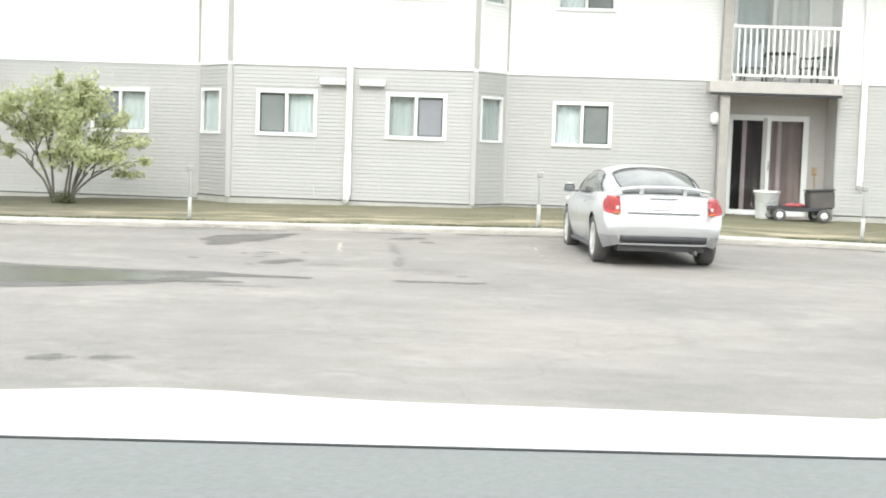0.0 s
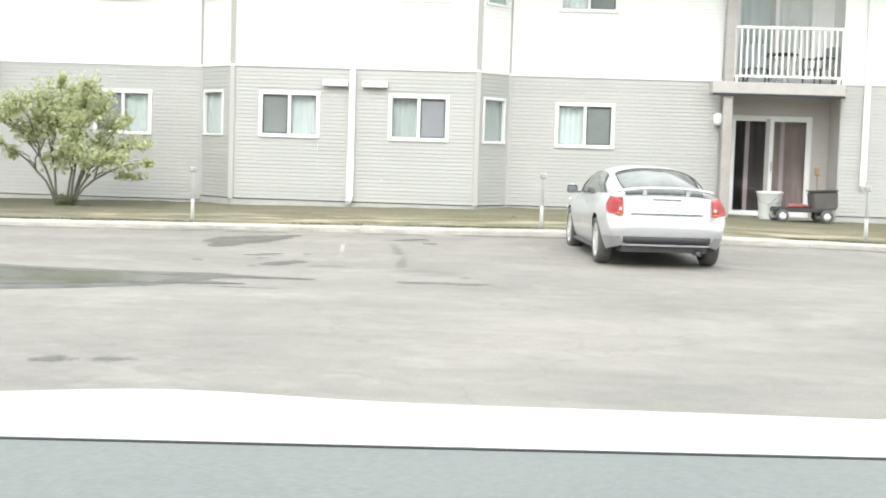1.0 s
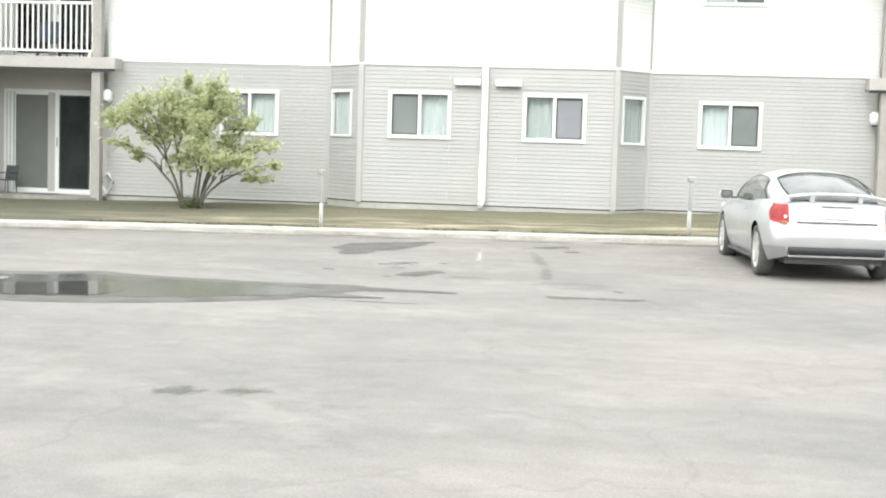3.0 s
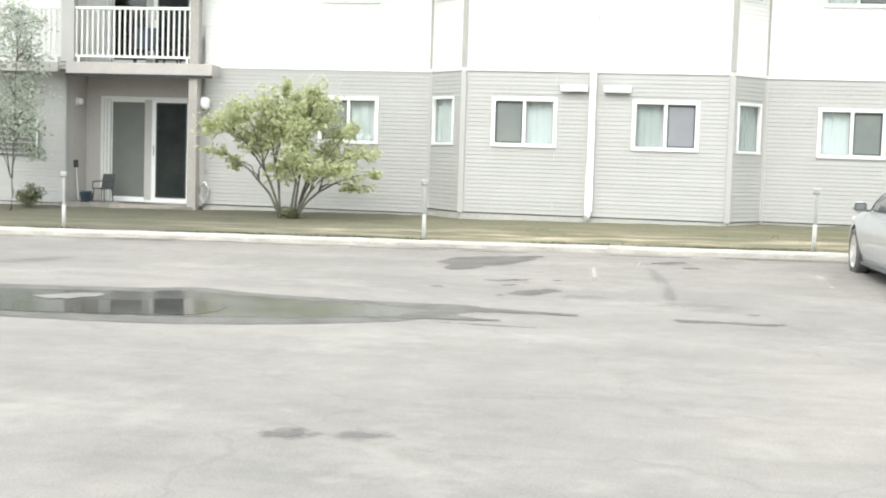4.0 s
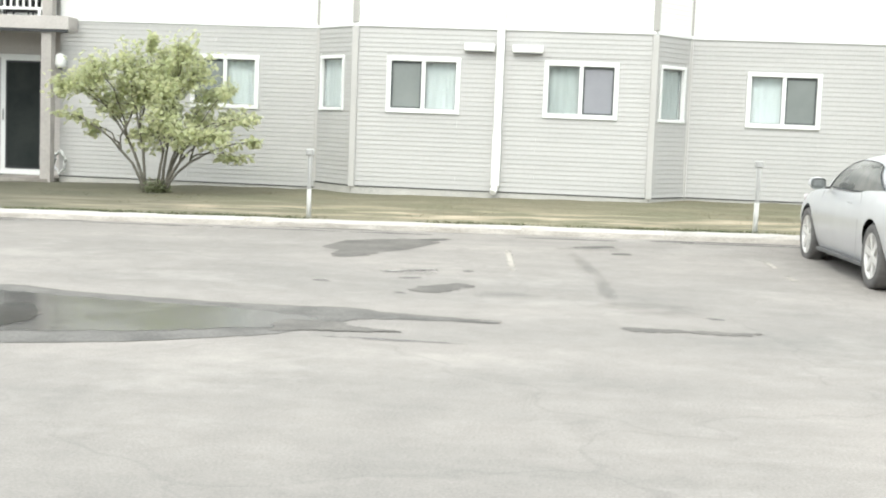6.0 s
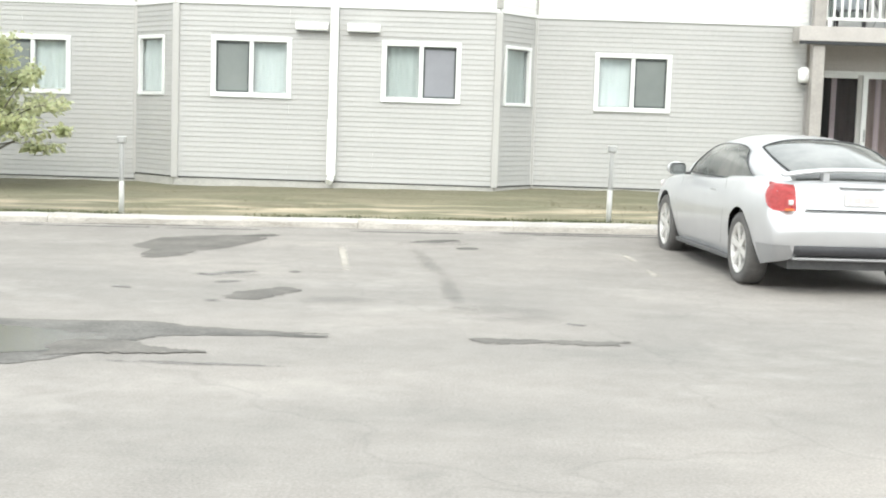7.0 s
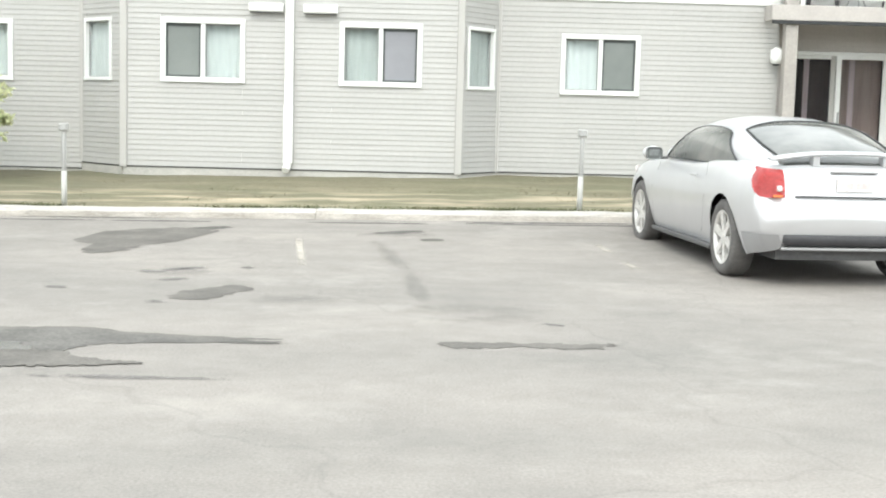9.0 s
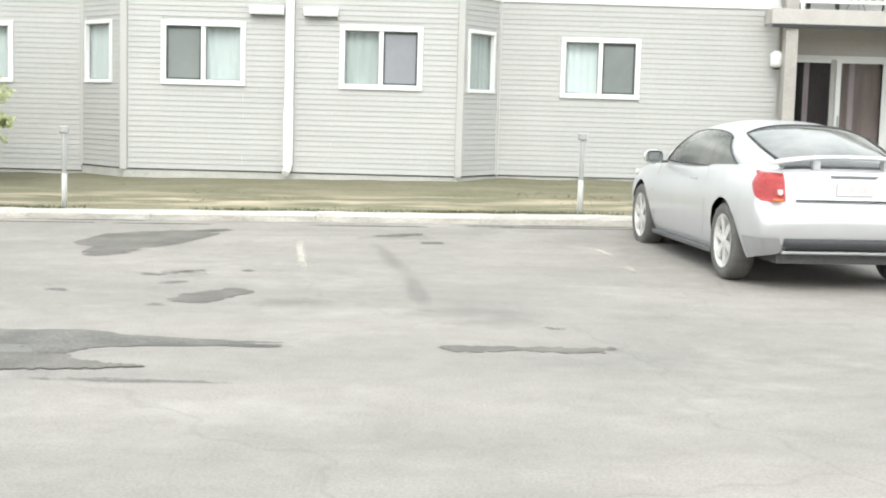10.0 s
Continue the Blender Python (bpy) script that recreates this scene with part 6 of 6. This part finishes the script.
def wagon(x, y, z):
    w = thing("garden_wagon", pose(x, y, z, 0, 0, 4), "flat garden wagon with black wheels loaded beside the patio door", "wagon")
    part("bed", boxed(-.52, .56, -.25, .25, .2, .25, .01), DARK_PLASTIC, w, "dark wagon bed")
    part("side_rail", boxed(-.5, .5, -.265, -.25, .22, .28, .004), DARK_PLASTIC, w, "worn side rail")
    part("side_rail", boxed(-.5, .5, .25, .265, .22, .28, .004), DARK_PLASTIC, w, "worn side rail")
    for cx in (-.41, .45):
        part("axle", tube(bmesh.new(), [(cx, -.3, .125), (cx, .3, .125)], [.012, .012], 8), STEEL, w)
        part("axle_mount", boxed(cx - .05, cx + .05, -.2, .2, .12, .21, .006), DARK_PLASTIC, w)
        for s in (1, -1):
            wh = new("wheel")
            wh.parent = w
            wh.location = (cx, s * .32, .125)
            part("tyre", lathe(bmesh.new(), [(.07, -.035), (.11, -.04), (.125, -.02), (.125, .02), (.11, .04), (.07, .035)], 24, "Y", cap=False), RUBBER, wh, "black tyre", True)
            part("hub", lathe(bmesh.new(), [(.02, -.05), (.065, -.042), (.07, 0), (.065, .042), (.02, .05)], 18, "Y"), WHITE_METAL, wh, "white hub", True)
    part("pull_handle", tube(bmesh.new(), [(-.5, 0, .2), (-.62, -.02, .3), (-.35, -.05, .58)], [.012] * 3, 8), STEEL, w, "bent pull handle")


def crate(x, y, z):
    c = thing("dark_crate", pose(x, y, z, 0, -4, 3), "dark grey plastic bin lying on the wagon bed", "bin")
    bm = bmesh.new()
    box(bm, -.25, .25, -.22, .22, 0, .36)
    for v in bm.verts:
        f = 1 - .04 * (1 - v.co.z / .36)
        v.co.x *= f
        v.co.y *= f
    bmesh.ops.bevel(bm, geom=bm.edges[:], offset=.03, segments=3, affect="EDGES")
    part("bin_body", bm, BIN, c)
    part("bin_rim", boxed(-.265, .265, -.235, .235, .36, .385, .012), DARK_PLASTIC, c, "dark rim")


def tool_bag(x, y, z):
    t = thing("red_bundle", pose(x, y, z, 0, 0, 8), "faded red plastic bundle lying on the wagon", "bundle")
    bm = bmesh.new()
    bmesh.ops.create_uvsphere(bm, u_segments=18, v_segments=10, radius=1)
    for v in bm.verts:
        n = noise.noise(v.co * 2.2) * .25
        v.co = Vector((v.co.x * .2 * (1 + n), v.co.y * .13 * (1 + n), .06 + v.co.z * .045 * (1 + n)))
    part("bundle", bm, RED_CLOTH, t, "", True)
    part("cord", tube(bmesh.new(), [(-.05, -.14, .03), (-.04, -.1, .12), (-.03, .1, .12), (-.02, .14, .03)], [.006] * 4, 6), DARK_PLASTIC, t)


def broom(x, y, z, lean, name, label, head_mat, length, head_up, tilt=0, stick=None):
    b = thing(name, pose(x, y, z, lean, tilt, 0), label, "broom" if head_up else "shovel")
    part("handle", tube(bmesh.new(), [(0, 0, 0), (0, 0, length)], [.016, .016], 8), stick or TAN, b)
    z0 = length - .02 if head_up else .0
    part("head", boxed(-.05, .05, -.025, .025, z0, z0 + .16, .012), head_mat, b)


pail(6.22, -.3, lawn_z(6.22, -.3) - .004)
cart_z = lawn_z(6.78, -.75) - .004
wagon(6.72, -.75, cart_z)
crate(7.17, -.75, cart_z + .252)
tool_bag(6.7, -.75, cart_z + .252)
broom(7.4, .75, 0.2, -14, "corn_broom", "tan corn broom leaning on the recess wall, head up", TAN, .95, True)


def patio_chair(x, y, z, turn, mat, name="patio_chair", label="dark plastic patio chair standing on the slab", cloth=None, size=1.0):
    c = thing(name, pose(x, y, z, 0, 0, turn) @ Matrix.Scale(size, 4), label, "chair")
    part("seat", boxed(-.23, .23, -.22, .22, .4, .43, .012), cloth or mat, c)
    bk = part("backrest", boxed(-.23, .23, -.015, .015, 0, .45, .012), cloth or mat, c)
    bk.matrix_basis = pose(0, .22, .43, -12)
    for sx in (-.2, .2):
        for sy in (-.19, .19):
            part("leg", tube(bmesh.new(), [(sx * 1.15, sy * 1.15, 0), (sx, sy, .4)], [.016, .018], 8), mat, c)
        part("armrest", tube(bmesh.new(), [(sx * 1.2, -.2, .4), (sx * 1.2, -.2, .62), (sx * 1.2, .24, .64)], [.016, .018, .018], 8), mat, c)


patio_chair(-12.32, .62, 0.155, -12, DARK_PLASTIC, size=.66)
broom(-12.83, .55, 0.155, -6, "push_broom", "pale broom leaning in the recess with a dark head up", DARK_PLASTIC, .72, True, -8, SLEEVE)


def pot(x, y, z, r, h, label, mat):
    p = thing("plant_pot", pose(x, y, z), label, "pot")
    part("pot_body", lathe(bmesh.new(), [(r * .7, 0), (r, h * .9), (r * 1.08, h * .9), (r * 1.08, h), (r * .92, h), (r * .65, h * .2)], 20), mat, p, "", True)
    part("soil", lathe(bmesh.new(), [(r * .9, h * .8), (r * .5, h * .86), (.01, h * .88)], 16), SOIL, p)


pot(-12.55, .3, 0.155, .12, .22, "dark blue plant pot standing on the patio slab", BLUE_CLOTH)
pot(-12.72, .8, 0.155, .1, .16, "small grey plant pot standing on the patio slab", SCREEN)

mat_ob = part("door_mat", boxed(-11.9, -11.25, .45, .85, .1555, .17, .006), DARK_PLASTIC)
tagged(mat_ob, "dark rubber door mat before the sliding door", "mat")


def hose(x, y, z):
    h = thing("coiled_hose", pose(x, y, z), "white garden hose coiled on the wall beside the post", "hose")
    bm = bmesh.new()
    pts = []
    for i in range(110):
        a = i * math.tau / 22
        r = .14 + .02 * math.sin(i * 1.7)
        pts.append((math.cos(a) * r * .7, -.05 - .018 * (i % 22) / 22 - .012 * (i // 22), math.sin(a) * r * 1.35))
    part("coil", tube(bm, pts, [.012] * len(pts), 6), VINYL, h, "", True)
    part("hook", boxed(-.03, .03, -.1, 0, .14, .18, .005), STEEL, h)


hose(-9.93, WALL_Y - .018, .45)


def sensor(x, y, z):
    s = thing("porch_fitting", pose(x, y, z, 0, 0, 90), "pale porch light fitting on the recess wall", "lamp")
    part("plate", boxed(-.06, .06, -.03, 0, -.08, .08, .008), WHITE_METAL, s)
    part("globe", lathe(bmesh.new(), [(.02, .07), (.06, .05), (.07, 0), (.05, -.06), (.02, -.075)], 16, "Z", (0, -.09, 0)), LAMP_GLASS, s, "", True)


sensor(-12.995, .75, 2.22)


# ---- on the balconies ----
def balcony_table(x, y, z):
    t = thing("side_table", pose(x, y, z), "small dark round table on the balcony", "table")
    part("tabletop", lathe(bmesh.new(), [(.3, 0), (.31, .01), (.31, .025), (.3, .03)], 24, "Z", (0, 0, .68)), DARK_PLASTIC, t)
    for k in range(3):
        a = k * math.tau / 3 + .4
        part("leg", tube(bmesh.new(), [(math.cos(a) * .24, math.sin(a) * .24, 0), (math.cos(a) * .06, math.sin(a) * .06, .36), (math.cos(a) * .22, math.sin(a) * .22, .68)], [.012] * 3, 7), STEEL, t)


DECK = 2.841
balcony_table(6.5, .55, DECK)
patio_chair(7.2, .5, DECK, -70, DARK_PLASTIC, "folding_chair", "pale folding chair with fabric seat on the balcony", CURTAIN_GREEN)
patio_chair(6.0, .65, DECK, 160, DARK_PLASTIC, "folding_chair", "pale blue fabric chair standing on the balcony", PALE_CLOTH)
patio_chair(-11.4, .6, DECK + .06, 20, DARK_PLASTIC, "folding_chair", "blue fabric chair standing on the balcony", BLUE_CLOTH)
patio_chair(-10.7, .65, DECK + .06, -30, DARK_PLASTIC, "folding_chair", "dark fabric chair standing on the balcony", DARK_PLASTIC)


# ---- the white vehicle whose bonnet the view starts over ----
def build_near_vehicle():
    v = thing("white_utility_vehicle", pose(1.241, -27.641, -0.038, 0, -0.45, 3.0), "open white utility vehicle with a grey dashboard, posed to fit the camera's view", "vehicle")
    cx = -.1
    # bonnet: crowned, falling to a rounded nose; outline shaped to the camera's view
    ys = [1.0, 1.2, 1.4, 1.6, 1.8, 2.0, 2.15, 2.25, 2.31, 2.36, 2.4, 2.42]
    zs = [1.175, 1.157, 1.139, 1.12, 1.1, 1.079, 1.062, 1.049, 1.035, .995, .93, .82]
    bm = bmesh.new()
    rows = []
    for y, z in zip(ys, zs):
        row = []
        for k in range(25):
            x = -.98 + 1.96 * k / 24
            bulge = .014 * math.exp(-((x + .35) / .26) ** 2) - .004 * x - .05 * max(abs(x) - .9, 0) / .08
            row.append(bm.verts.new((cx + x, y - .03 * (x / .9) ** 2, z + bulge)))
        rows.append(row)
    for a, b in zip(rows, rows[1:]):
        for i in range(24):
            bm.faces.new((a[i], a[i + 1], b[i + 1], b[i]))
    part("bonnet", bm, WHITE_CAR, v, "smooth white bonnet", True)
    # dashboard with a rolled edge
    bm = bmesh.new()
    prof = [(.12, 1.06), (.16, 1.245), (.3, 1.274), (.5, 1.289), (.7, 1.297), (.79, 1.299), (.815, 1.294), (.825, 1.26), (.83, 1.1)]
    a = [bm.verts.new((cx - .82, y, z)) for y, z in prof]
    b = [bm.verts.new((cx + .9, y, z)) for y, z in prof]
    for i in range(len(prof) - 1):
        bm.faces.new((a[i], b[i], b[i + 1], a[i + 1]))
    part("dashboard", bm, DASH, v, "grey vinyl dashboard top", True)
    part("dash_seal", tube(bmesh.new(), [(cx - .82, .795, 1.2988), (cx + .9, .795, 1.2988)], [.001, .001], 8), GASKET, v, "dark rubber seal")
    part("cowl", boxed(cx - .85, cx + .85, .85, 1.02, 1.02, 1.16, .01), BLACK_TRIM, v, "black cowl below the glass line")
    part("nose", boxed(cx - .82, cx + .82, 2.2, 2.4, .5, .93, .03), WHITE_CAR, v, "white front panel")
    part("bumper", boxed(cx - .9, cx + .9, 2.3, 2.52, .38, .58, .04), BLACK_TRIM, v, "black front bumper")
    part("floor_pan", boxed(cx - .8, cx + .8, -2.2, 2.2, .36, .46, .02), BLACK_TRIM, v, "dark chassis")
    for s in (1, -1):
        x0, x1 = sorted((cx + s * .98, cx + s * .84))
        part("fender", boxed(x0, x1, 1.0, 2.34, .74, 1.03, .03), WHITE_CAR, v, "white front wing")
        part("side_panel", boxed(x0, x1, -2.2, 1.0, .45, 1.02, .03), WHITE_CAR, v, "white side panel")
        for y in (1.7, -1.35):
            wh = new("wheel")
            wh.parent = v
            wh.location = (cx + s * .8, y, .37)
            part("tyre", lathe(bmesh.new(), [(.22, -.1), (.33, -.11), (.37, -.07), (.37, .07), (.33, .11), (.22, .1)], 32, "X", cap=False), RUBBER, wh, "black tyre", True)
            part("rim", lathe(bmesh.new(), [(.05, -.06), (.2, -.08), (.22, -.1), (.22, .1), (.2, .08), (.05, .06)], 28, "X", cap=False), ALLOY, wh, "", True)
    part("tail_panel", boxed(cx - .78, cx + .78, -2.2, -2.1, .45, 1.02, .03), WHITE_CAR, v, "white rear panel")


build_near_vehicle()

# ---- lap boards of the lower walls ----
lay_boards()
